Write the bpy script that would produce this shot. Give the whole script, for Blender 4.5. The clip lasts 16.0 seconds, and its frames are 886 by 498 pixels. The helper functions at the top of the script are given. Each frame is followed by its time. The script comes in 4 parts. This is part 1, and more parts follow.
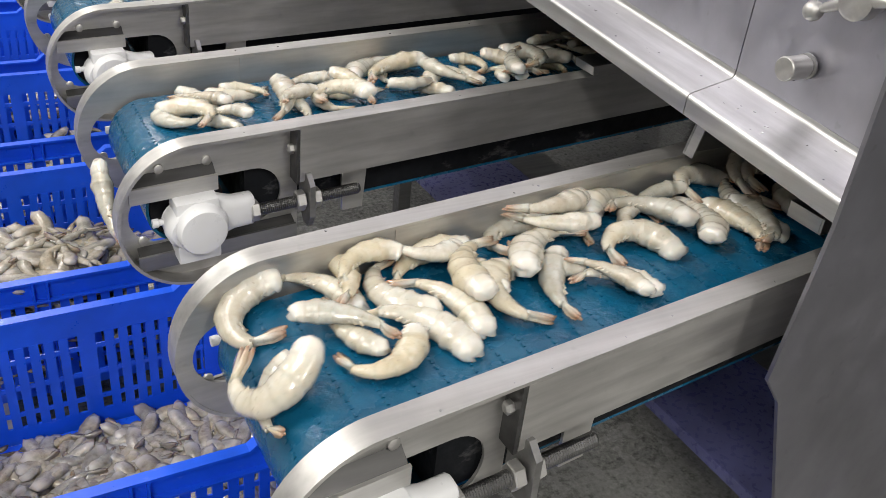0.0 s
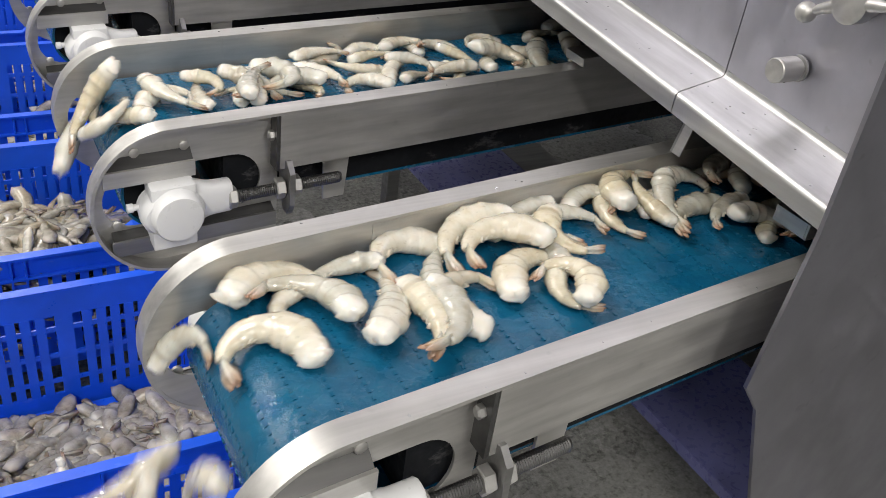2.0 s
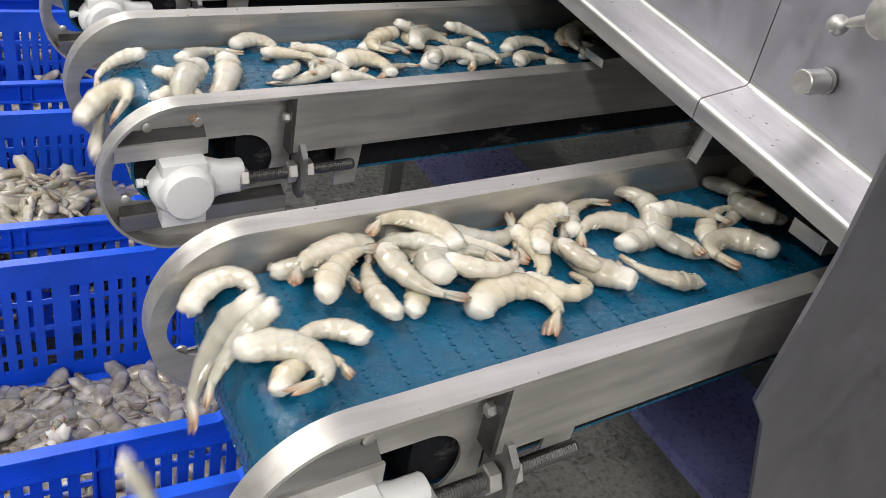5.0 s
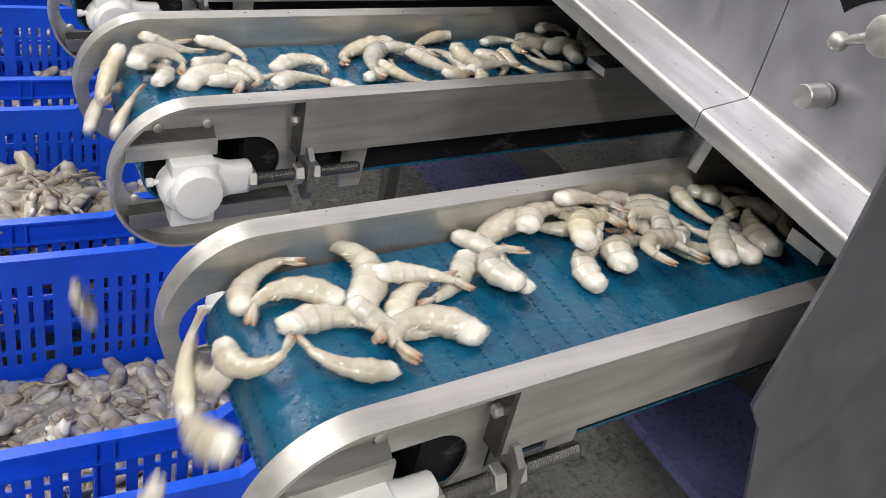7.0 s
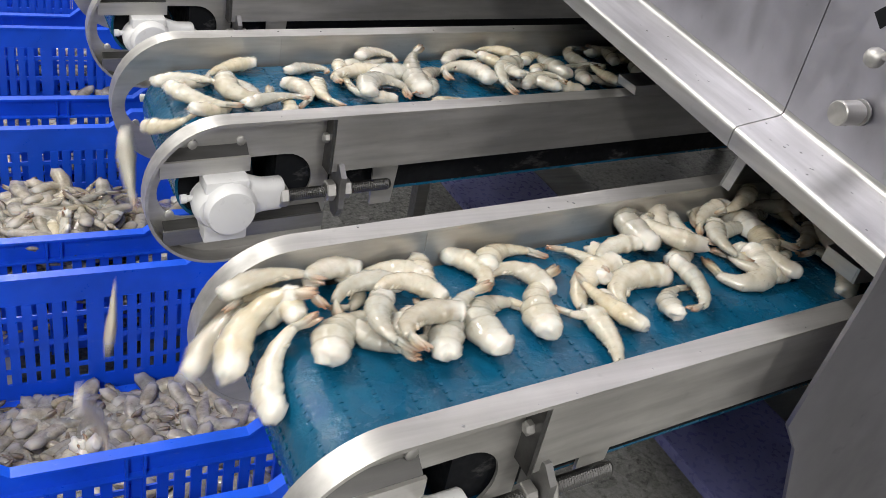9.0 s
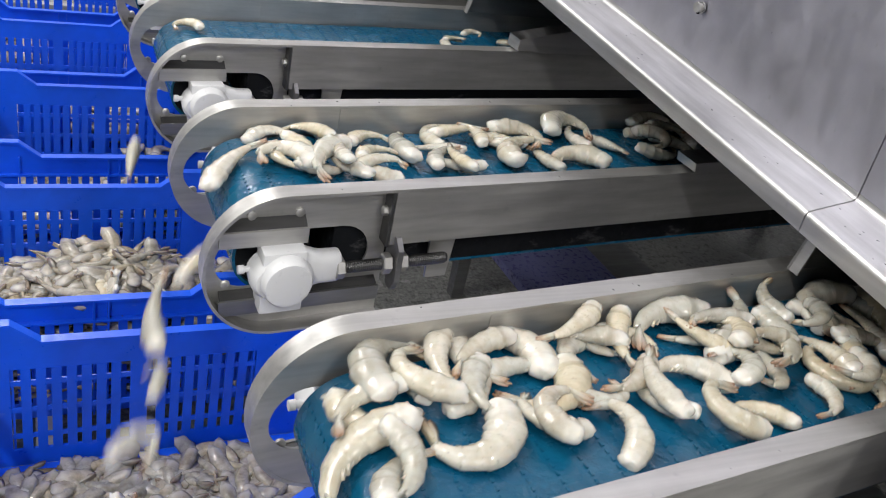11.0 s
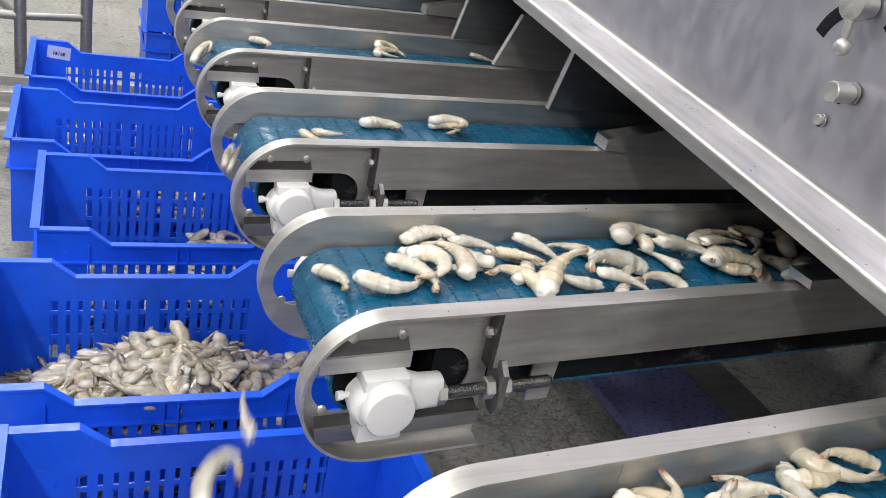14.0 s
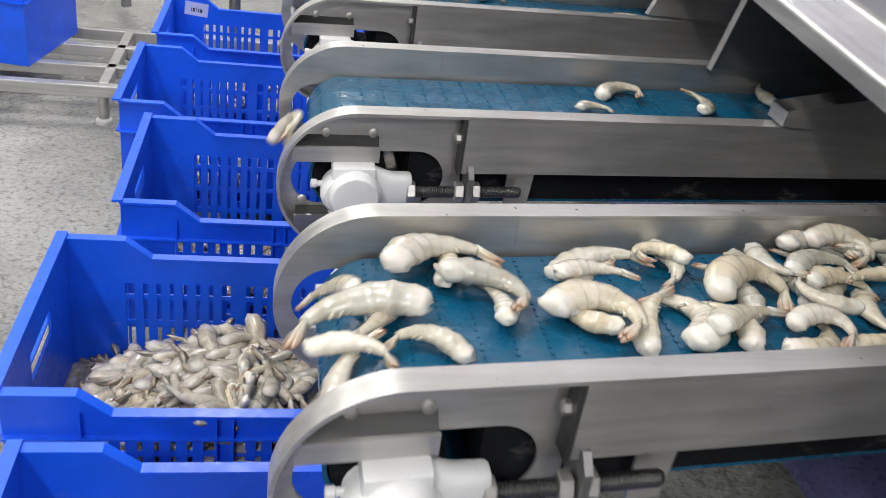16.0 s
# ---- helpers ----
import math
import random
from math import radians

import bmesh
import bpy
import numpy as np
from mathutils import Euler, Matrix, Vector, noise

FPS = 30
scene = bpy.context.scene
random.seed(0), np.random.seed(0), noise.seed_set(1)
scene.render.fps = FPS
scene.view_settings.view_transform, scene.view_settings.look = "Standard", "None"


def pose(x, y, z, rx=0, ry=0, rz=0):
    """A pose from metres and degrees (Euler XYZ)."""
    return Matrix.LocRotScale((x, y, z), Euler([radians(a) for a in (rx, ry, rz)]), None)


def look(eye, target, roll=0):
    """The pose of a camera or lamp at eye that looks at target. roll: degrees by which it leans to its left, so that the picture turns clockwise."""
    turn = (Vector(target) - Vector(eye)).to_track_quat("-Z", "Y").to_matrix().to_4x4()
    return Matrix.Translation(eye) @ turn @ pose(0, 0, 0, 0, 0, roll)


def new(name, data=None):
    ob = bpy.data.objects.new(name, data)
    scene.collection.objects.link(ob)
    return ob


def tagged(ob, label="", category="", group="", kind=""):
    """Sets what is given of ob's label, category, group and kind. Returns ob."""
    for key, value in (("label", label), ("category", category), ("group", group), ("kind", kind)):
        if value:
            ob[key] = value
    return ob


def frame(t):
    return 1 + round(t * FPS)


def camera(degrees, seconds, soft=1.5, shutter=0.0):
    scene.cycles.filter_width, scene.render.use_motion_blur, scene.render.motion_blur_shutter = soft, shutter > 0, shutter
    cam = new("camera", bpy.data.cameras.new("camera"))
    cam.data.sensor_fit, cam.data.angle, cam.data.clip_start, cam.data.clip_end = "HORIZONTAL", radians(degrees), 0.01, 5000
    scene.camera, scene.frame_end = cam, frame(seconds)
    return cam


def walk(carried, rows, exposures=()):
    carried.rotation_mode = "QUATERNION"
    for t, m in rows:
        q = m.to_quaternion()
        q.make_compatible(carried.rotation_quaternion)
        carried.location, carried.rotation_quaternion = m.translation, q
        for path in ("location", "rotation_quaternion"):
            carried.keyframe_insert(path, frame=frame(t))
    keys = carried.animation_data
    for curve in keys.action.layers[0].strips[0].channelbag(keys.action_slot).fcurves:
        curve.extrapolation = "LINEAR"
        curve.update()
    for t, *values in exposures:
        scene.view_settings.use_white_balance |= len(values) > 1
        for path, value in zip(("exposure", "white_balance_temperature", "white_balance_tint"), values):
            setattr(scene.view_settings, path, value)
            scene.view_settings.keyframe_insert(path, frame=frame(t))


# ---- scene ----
cam = camera(52.5, 16.0, soft=0.5, shutter=0.35)
PATH = [
    (0, (-0.296, -0.775, 1.124), (0.597, 0.683, 0.087), 6.1),
    (0.5, (-0.293, -0.777, 1.129), (0.581, 0.687, 0.083), 5.8),
    (1, (-0.296, -0.777, 1.128), (0.595, 0.679, 0.085), 6.8),
    (1.5, (-0.291, -0.773, 1.126), (0.613, 0.669, 0.076), 7.5),
    (2, (-0.277, -0.763, 1.128), (0.624, 0.665, 0.056), 8.1),
    (2.5, (-0.276, -0.758, 1.124), (0.638, 0.655, 0.043), 9.3),
    (3, (-0.272, -0.754, 1.124), (0.621, 0.661, 0.028), 9.5),
    (5.5, (-0.29, -0.749, 1.12), (0.625, 0.663, 0.04), 12.1),
    (6, (-0.283, -0.75, 1.127), (0.622, 0.657, 0.031), 12.2),
    (6.5, (-0.296, -0.754, 1.126), (0.635, 0.648, 0.045), 13.0),
    (7, (-0.308, -0.752, 1.127), (0.629, 0.652, 0.054), 13.2),
    (7.5, (-0.303, -0.754, 1.126), (0.612, 0.669, 0.06), 13.0),
    (8, (-0.311, -0.754, 1.123), (0.597, 0.683, 0.069), 12.7),
    (8.5, (-0.31, -0.754, 1.124), (0.585, 0.692, 0.071), 12.4),
    (11, (-0.326, -0.719, 1.127), (0.506, 0.83, 0.173), 12.2),
    (11.5, (-0.334, -0.709, 1.13), (0.448, 0.889, 0.217), 11.9),
    (12, (-0.342, -0.703, 1.134), (0.421, 0.922, 0.254), 11.7),
    (12.5, (-0.346, -0.693, 1.137), (0.395, 0.959, 0.287), 11.5),
    (13, (-0.352, -0.679, 1.141), (0.372, 0.989, 0.309), 11.3),
    (13.5, (-0.359, -0.663, 1.141), (0.365, 1.006, 0.31), 11.3),
    (14, (-0.366, -0.631, 1.135), (0.392, 1.021, 0.301), 11.7),
    (14.5, (-0.308, -0.614, 1.13), (0.424, 1.037, 0.271), 10.6),
    (15, (-0.215, -0.618, 1.128), (0.333, 1.093, 0.25), 11.2),
    (15.3, (-0.192, -0.598, 1.12), (0.257, 1.135, 0.228), 10.3),
    (15.5, (-0.192, -0.564, 1.108), (0.213, 1.171, 0.199), 10.3),
    (15.7, (-0.191, -0.508, 1.092), (0.193, 1.22, 0.162), 9.7),
    (16, (-0.191, -0.402, 1.068), (0.19, 1.305, 0.099), 8.5),
]
walk(cam, [(t, look(eye, target, roll)) for t, eye, target, roll in PATH], [(0.0, -0.14, 6900, 10), (8.0, -0.14, 6900, 10), (11.2, -0.21, 6650, 10), (13.5, 0.03, 6850, 10), (15.0, 0.02, 6850, 10), (16.0, -0.12, 6700, 10)])

# ---- world, lamps, exposure ----
EXPOSURE = 0.0
scene.view_settings.exposure = EXPOSURE
world = bpy.data.worlds.new("world")
scene.world = world
world.use_nodes = True
world.node_tree.nodes["Background"].inputs[0].default_value = (0.9, 0.93, 1.0, 1)
world.node_tree.nodes["Background"].inputs[1].default_value = 0.04


def tube_light(name, x, y, z, length, turn, watts):
    lamp = bpy.data.lights.new(name, "AREA")
    lamp.shape, lamp.size, lamp.size_y = "RECTANGLE", length, 0.14
    lamp.energy, lamp.color = watts, (1.0, 0.985, 0.975)
    ob = new(name, lamp)
    ob.matrix_world = pose(x, y, z, 0, 0, turn)
    return ob


TUBES = [(-2.0, 0.6, 42), (-0.85, 0.5, 36), (-2.0, 3.0, 40), (-0.4, 3.4, 56), (1.7, 3.6, 75), (0.9, 0.6, 26), (-1.5, -2.2, 84), (0.5, -2.6, 58), (2.9, 2.2, 40)]
for tx, ty, watts in TUBES:
    tube_light("tube_light", tx, ty, 2.82, 1.3, 90, watts)


# ---- materials ----
def nodes_of(name):
    m = bpy.data.materials.new(name)
    m.use_nodes = True
    nt = m.node_tree
    return m, nt, nt.nodes["Principled BSDF"]


def add(nt, kind, **inputs):
    n = nt.nodes.new(kind)
    for k, v in inputs.items():
        key = k.replace("_", " ")
        if key in n.inputs:
            n.inputs[key].default_value = v
    return n


def ramp(nt, fac, stops):
    r = nt.nodes.new("ShaderNodeValToRGB")
    els = r.color_ramp.elements
    while len(els) < len(stops):
        els.new(0.5)
    for e, (p, c) in zip(els, stops):
        e.position, e.color = p, (*c, 1) if len(c) == 3 else c
    nt.links.new(fac, r.inputs[0])
    return r.outputs[0]


def grey(v):
    return (v, v, v)


def noise_tex(nt, scale, detail=4, stretch=(1, 1, 1), coord="Object", rough=0.55):
    tc = nt.nodes.new("ShaderNodeTexCoord")
    mp = nt.nodes.new("ShaderNodeMapping")
    mp.inputs["Scale"].default_value = stretch
    nt.links.new(tc.outputs[coord], mp.inputs[0])
    n = add(nt, "ShaderNodeTexNoise", Scale=scale, Detail=detail, Roughness=rough)
    nt.links.new(mp.outputs[0], n.inputs["Vector"])
    return n.outputs["Fac"]


def bump(nt, bsdf, height, strength, distance=0.001):
    b = add(nt, "ShaderNodeBump", Strength=strength, Distance=distance)
    nt.links.new(height, b.inputs["Height"])
    nt.links.new(b.outputs[0], bsdf.inputs["Normal"])


def mix_colour(nt, fac, a, b, mode="MIX"):
    m = nt.nodes.new("ShaderNodeMix")
    m.data_type, m.blend_type = "RGBA", mode
    for sock, v in ((m.inputs[0], fac), (m.inputs[6], a), (m.inputs[7], b)):
        if hasattr(v, "links"):
            nt.links.new(v, sock)
        else:
            sock.default_value = v if isinstance(v, float) else (*v, 1)
    return m.outputs[2]


def steel(name, tone, rough, stretch, tint=(1, 1, 1.0), relief=0.14, metal=1.0):
    m, nt, b = nodes_of(name)
    grain = noise_tex(nt, 60, 5, stretch)
    stain = noise_tex(nt, 9, 5)
    plain = 0.6 if relief < 0.05 else 0.0
    base = ramp(nt, stain, [(0.3, tuple(tone * (0.82 + 0.18 * plain) * c for c in tint)), (0.7, tuple(tone * 1.05 * c for c in tint))])
    spots = ramp(nt, noise_tex(nt, 70, 2), [(0.68, grey(0.0)), (0.76, grey(1.0))])
    streak = ramp(nt, noise_tex(nt, 34, 6, tuple(3 * c if c == 1 else c for c in stretch)), [(0.3, grey(0.80 + 0.2 * plain)), (0.7, grey(1.06))])
    base = mix_colour(nt, 1.0, base, streak, "MULTIPLY")
    base = mix_colour(nt, 0.25, base, mix_colour(nt, spots, base, grey(tone * 0.55)))
    nt.links.new(base, b.inputs["Base Color"])
    b.inputs["Metallic"].default_value = metal
    nt.links.new(ramp(nt, grain, [(0.25, grey(rough * 0.72)), (0.75, grey(rough * 1.3))]), b.inputs["Roughness"])
    bump(nt, b, grain, relief, 0.0004)
    return m


STEEL = steel("brushed_steel", 0.56, 0.43, (0.12, 1, 1), (1.01, 1.0, 0.97), metal=0.82)
STEEL_PANEL = steel("panel_steel", 0.48, 0.46, (0.6, 0.6, 0.4), (0.965, 0.96, 1.09), 0.02)
LEDGE = steel("ledge_steel", 0.62, 0.42, (1, 0.12, 1))
STEEL_DARK = steel("dull_steel", 0.36, 0.48, (0.15, 1, 1))


# Much darker steel: shade on guide ledges and step plates is put into its tone.
STEEL_SHADED = steel("shaded_steel", 0.15, 0.5, (0.15, 1, 1))
ROD = steel("dark_thread", 0.20, 0.4, (1, 1, 1))
# Panel steel again, darkened: the end panel's shaded side is in the tone.
STEEL_END = steel("shaded_panel_steel", 0.31, 0.38, (0.6, 0.6, 0.4), (0.965, 0.96, 1.09), 0.03)


def plastic(name, colour, rough, var=0.12, coat=0.0, scuff=0.25):
    m, nt, b = nodes_of(name)
    n = noise_tex(nt, 14, 5)
    c0, c1 = tuple(c * (1 - var) for c in colour), tuple(min(1, c * (1 + var)) for c in colour)
    base = ramp(nt, n, [(0.3, c0), (0.7, c1)])
    worn = ramp(nt, noise_tex(nt, 46, 6, (0.5, 1, 1), rough=0.7), [(0.60, grey(0.0)), (0.72, grey(0.35))])
    base = mix_colour(nt, worn, base, tuple(0.72 * c + 0.16 for c in colour))
    nt.links.new(base, b.inputs["Base Color"])
    fine = noise_tex(nt, 90, 4)
    nt.links.new(ramp(nt, fine, [(0.3, grey(rough * (1 - scuff))), (0.7, grey(rough * (1 + scuff)))]), b.inputs["Roughness"])
    b.inputs["Coat Weight"].default_value = coat
    bump(nt, b, fine, 0.12, 0.0006)
    return m


BLUE = plastic("blue_plastic", (0.004, 0.095, 0.76), 0.36)
WHITE = plastic("white_plastic", (0.66, 0.67, 0.68), 0.35, 0.05)
PAPER = plastic("label_paper", (0.42, 0.48, 0.75), 0.6, 0.06)
INK = plastic("ink", (0.03, 0.03, 0.06), 0.5)
PAN = plastic("blue_grey_sheet", (0.09, 0.095, 0.22), 0.3, 0.25)
# Near-black that puts the shade of hollows into the colour of parts there.
DARK = plastic("shade_black", (0.008, 0.009, 0.011), 0.6)
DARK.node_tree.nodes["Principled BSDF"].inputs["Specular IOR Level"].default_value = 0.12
CEIL = plastic("ceiling_paint", (0.80, 0.81, 0.82), 0.7, 0.04)
RUBBER = plastic("grey_foot", (0.5, 0.5, 0.49), 0.6)


def make_belt_material():
    m, nt, b = nodes_of("blue_belt")
    n = noise_tex(nt, 30, 5)
    base = ramp(nt, n, [(0.25, (0.001, 0.055, 0.120)), (0.75, (0.002, 0.092, 0.178))])
    nt.links.new(base, b.inputs["Base Color"])
    wet = noise_tex(nt, 26, 6, (1, 1.4, 1))
    nt.links.new(ramp(nt, wet, [(0.40, grey(0.05)), (0.60, grey(0.33))]), b.inputs["Roughness"])
    bump(nt, b, noise_tex(nt, 120, 5), 0.9, 0.0016)
    b.inputs["Specular IOR Level"].default_value = 0.46
    return m


BELT = make_belt_material()


def make_shrimp_material(name, light, dark, tail, coat=0.85):
    m, nt, b = nodes_of(name)
    tc = nt.nodes.new("ShaderNodeTexCoord")
    info = nt.nodes.new("ShaderNodeObjectInfo")
    isl = nt.nodes.new("ShaderNodeNewGeometry")
    rnd = nt.nodes.new("ShaderNodeMath")
    rnd.operation = "ADD"
    nt.links.new(info.outputs["Random"], rnd.inputs[0])
    nt.links.new(isl.outputs["Random Per Island"], rnd.inputs[1])
    frac = nt.nodes.new("ShaderNodeMath")
    frac.operation = "FRACT"
    nt.links.new(rnd.outputs[0], frac.inputs[0])
    n = noise_tex(nt, 95, 4)
    base = mix_colour(nt, ramp(nt, n, [(0.30, grey(0.0)), (0.72, grey(1.0))]), light, dark)
    tone = ramp(nt, frac.outputs[0], [(0.0, (0.80, 0.76, 0.68)), (0.3, (1.12, 1.12, 1.1)), (0.6, (1.06, 0.98, 0.80)), (0.8, (0.92, 0.94, 0.92)), (1.0, (0.74, 0.75, 0.73))])
    base = mix_colour(nt, 1.0, base, tone, "MULTIPLY")
    spots = ramp(nt, noise_tex(nt, 420, 2), [(0.63, grey(0.0)), (0.72, grey(0.55))])
    base = mix_colour(nt, spots, base, tuple(0.62 * c for c in dark))
    at = nt.nodes.new("ShaderNodeAttribute")
    at.attribute_name = "along"
    base = mix_colour(nt, ramp(nt, at.outputs["Fac"], [(0.91, grey(0.0)), (0.99, grey(0.75))]), base, tail)
    saw = nt.nodes.new("ShaderNodeMath")
    saw.operation = "MULTIPLY"
    saw.inputs[1].default_value = 7.6
    nt.links.new(at.outputs["Fac"], saw.inputs[0])
    fr = nt.nodes.new("ShaderNodeMath")
    fr.operation = "FRACT"
    nt.links.new(saw.outputs[0], fr.inputs[0])
    band = ramp(nt, fr.outputs[0], [(0.0, grey(0.22)), (0.12, grey(0.0)), (0.86, grey(0.0)), (1.0, grey(0.10))])
    base = mix_colour(nt, band, base, tuple(0.8 * c for c in dark))
    base = mix_colour(nt, ramp(nt, at.outputs["Fac"], [(0.05, grey(0.95)), (0.20, grey(0.0))]), base, tuple(1.2 * c for c in light))
    nt.links.new(base, b.inputs["Base Color"])
    b.inputs["Roughness"].default_value = 0.24
    b.inputs["Coat Weight"].default_value = coat
    b.inputs["Coat Roughness"].default_value = 0.07
    b.inputs["Subsurface Weight"].default_value = 0.4
    b.inputs["Subsurface Radius"].default_value = (1.0, 0.7, 0.5)
    b.inputs["Subsurface Scale"].default_value = 0.004
    bump(nt, b, noise_tex(nt, 210, 4), 0.45, 0.0014)
    film = add(nt, "ShaderNodeBump", Strength=0.28, Distance=0.0012)
    nt.links.new(noise_tex(nt, 80, 3), film.inputs["Height"])
    nt.links.new(film.outputs[0], b.inputs["Coat Normal"])
    return m


SHRIMP = make_shrimp_material("shrimp_flesh", (0.54, 0.527, 0.485), (0.41, 0.382, 0.318), (0.26, 0.11, 0.05))
FRINGE = make_shrimp_material("shrimp_fringe", (0.48, 0.44, 0.36), (0.30, 0.23, 0.15), (0.42, 0.17, 0.07))
# Greyer, darker copy of the flesh; the crates' shade is in its colour.
SHRIMP_PILE = make_shrimp_material("shrimp_flesh_shaded", (0.37, 0.35, 0.318), (0.20, 0.182, 0.155), (0.17, 0.11, 0.08), 0.35)


def make_floor_material():
    m, nt, b = nodes_of("wet_concrete")
    big, mid, fine = noise_tex(nt, 1.6, 5), noise_tex(nt, 14, 6), noise_tex(nt, 110, 5, rough=0.7)
    a = ramp(nt, fine, [(0.3, (0.10, 0.105, 0.10)), (0.7, (0.36, 0.36, 0.34))])
    c = ramp(nt, mid, [(0.3, grey(0.55)), (0.7, grey(1.0))])
    base = mix_colour(nt, 0.8, a, mix_colour(nt, 1.0, a, c, "MULTIPLY"))
    base = mix_colour(nt, ramp(nt, big, [(0.4, grey(0.0)), (0.65, grey(0.6))]), base, (0.42, 0.42, 0.40))
    pits = ramp(nt, noise_tex(nt, 60, 6, rough=0.75), [(0.50, grey(0.0)), (0.66, grey(0.75))])
    base = mix_colour(nt, pits, base, (0.035, 0.036, 0.03))
    crack = nt.nodes.new("ShaderNodeTexVoronoi")
    crack.feature = "DISTANCE_TO_EDGE"
    crack.inputs["Scale"].default_value = 1.7
    warp = nt.nodes.new("ShaderNodeVectorMath")
    warp.operation = "MULTIPLY_ADD"
    wn = nt.nodes.new("ShaderNodeTexNoise")
    wn.inputs["Scale"].default_value = 7
    tc = nt.nodes.new("ShaderNodeTexCoord")
    nt.links.new(tc.outputs["Object"], wn.inputs["Vector"])
    nt.links.new(wn.outputs["Color"], warp.inputs[0])
    warp.inputs[1].default_value = (0.25, 0.25, 0.25)
    nt.links.new(tc.outputs["Object"], warp.inputs[2])
    nt.links.new(warp.outputs[0], crack.inputs["Vector"])
    line = ramp(nt, crack.outputs["Distance"], [(0.002, grey(0.4)), (0.009, grey(0.0))])
    base = mix_colour(nt, line, base, (0.03, 0.03, 0.028))
    nt.links.new(base, b.inputs["Base Color"])
    nt.links.new(ramp(nt, big, [(0.42, grey(0.12)), (0.58, grey(0.6))]), b.inputs["Roughness"])
    bump(nt, b, fine, 0.6, 0.003)
    return m


FLOOR = make_floor_material()


# ---- mesh helpers ----
def part(name, bm, material, parent=None, label="", smooth=False, recalc=True):
    if recalc:
        bmesh.ops.recalc_face_normals(bm, faces=bm.faces)
    me = bpy.data.meshes.new(name)
    bm.to_mesh(me)
    bm.free()
    me.materials.append(material)
    if smooth:
        for p in me.polygons:
            p.use_smooth = True
        me.set_sharp_from_angle(angle=radians(38))
    ob = new(name, me)
    if parent:
        ob.parent = parent
    if label:
        ob["label"] = label
    return ob


def shared(name, like, parent, m):
    ob = new(name, like.data)
    ob.parent = parent
    ob.matrix_basis = m
    return ob


def thing(name, x, y, z, label, category, group="", kind=""):
    ob = new(name)
    ob.location = (x, y, z)
    ob.empty_display_size = 0.05
    return tagged(ob, label, category, group, kind)


def box(bm, x0, x1, y0, y1, z0, z1, bevel=0.0):
    vs = [bm.verts.new((x, y, z)) for x in (x0, x1) for y in (y0, y1) for z in (z0, z1)]
    fs = [(0, 1, 3, 2), (4, 6, 7, 5), (0, 4, 5, 1), (2, 3, 7, 6), (0, 2, 6, 4), (1, 5, 7, 3)]
    faces = [bm.faces.new([vs[i] for i in f]) for f in fs]
    if bevel:
        edges = list({e for f in faces for e in f.edges})
        bmesh.ops.bevel(bm, geom=edges, offset=bevel, segments=2, affect="EDGES", profile=0.6)
    return bm


def prism(bm, pts, y0, y1, axis="y"):
    def put(p, d):
        return {"y": (p[0], d, p[1]), "x": (d, p[0], p[1]), "z": (p[0], p[1], d)}[axis]
    a = [bm.verts.new(put(p, y0)) for p in pts]
    b = [bm.verts.new(put(p, y1)) for p in pts]
    bm.faces.new(a)
    bm.faces.new(b[::-1])
    for i in range(len(pts)):
        j = (i + 1) % len(pts)
        bm.faces.new((a[i], b[i], b[j], a[j]))
    return bm


def tube(bm, rings, close=True):
    """Skin over a list of rings, each a list of points."""
    vr = [[bm.verts.new(p) for p in r] for r in rings]
    n = len(vr[0])
    for a, b in zip(vr, vr[1:]):
        for i in range(n):
            j = (i + 1) % n
            bm.faces.new((a[i], a[j], b[j], b[i]))
    if close:
        bm.faces.new(vr[0][::-1])
        bm.faces.new(vr[-1])
    return bm


def lathe(bm, profile, axis, centre, n=20, squash=1.0):
    """profile: (distance along the axis, radius)."""
    rings = []
    for d, r in profile:
        ring = []
        for k in range(n):
            a = 2 * math.pi * k / n
            u, v = r * math.cos(a), r * math.sin(a) * squash
            o = {"x": (d, u, v), "y": (u, d, v), "z": (u, v, d)}[axis]
            ring.append((centre[0] + o[0], centre[1] + o[1], centre[2] + o[2]))
        rings.append(ring)
    return tube(bm, rings)


def strip(bm, line, y0, y1, thick, closed=False):
    """A band of sheet along a line in x, z; its thickness goes to the line's left."""
    n = len(line)
    rows = []
    for i, p in enumerate(line):
        a, b = line[max(i - 1, 0)], line[min(i + 1, n - 1)]
        dx, dz = b[0] - a[0], b[1] - a[1]
        L = math.hypot(dx, dz) or 1
        q = (p[0] - dz / L * thick, p[1] + dx / L * thick)
        rows.append([(p[0], y0, p[1]), (p[0], y1, p[1]), (q[0], y1, q[1]), (q[0], y0, q[1])])
    return tube(bm, rows)


def arc(cx, cz, r, a0, a1, n):
    return [(cx + r * math.cos(radians(a0 + (a1 - a0) * k / n)), cz + r * math.sin(radians(a0 + (a1 - a0) * k / n))) for k in range(n + 1)]


def from_middle(poly, c, ang):
    """Where a ray from c at this angle leaves a convex outline."""
    d = (math.cos(ang), math.sin(ang))
    best = None
    for i in range(len(poly)):
        p, q = poly[i], poly[(i + 1) % len(poly)]
        ex, ez = q[0] - p[0], q[1] - p[1]
        den = d[0] * ez - d[1] * ex
        if abs(den) < 1e-12:
            continue
        t = ((p[0] - c[0]) * ez - (p[1] - c[1]) * ex) / den
        u = ((p[0] - c[0]) * d[1] - (p[1] - c[1]) * d[0]) / den
        if t > 0 and -1e-6 <= u <= 1 + 1e-6 and (best is None or t < best):
            best = t
    return (c[0] + d[0] * best, c[1] + d[1] * best)


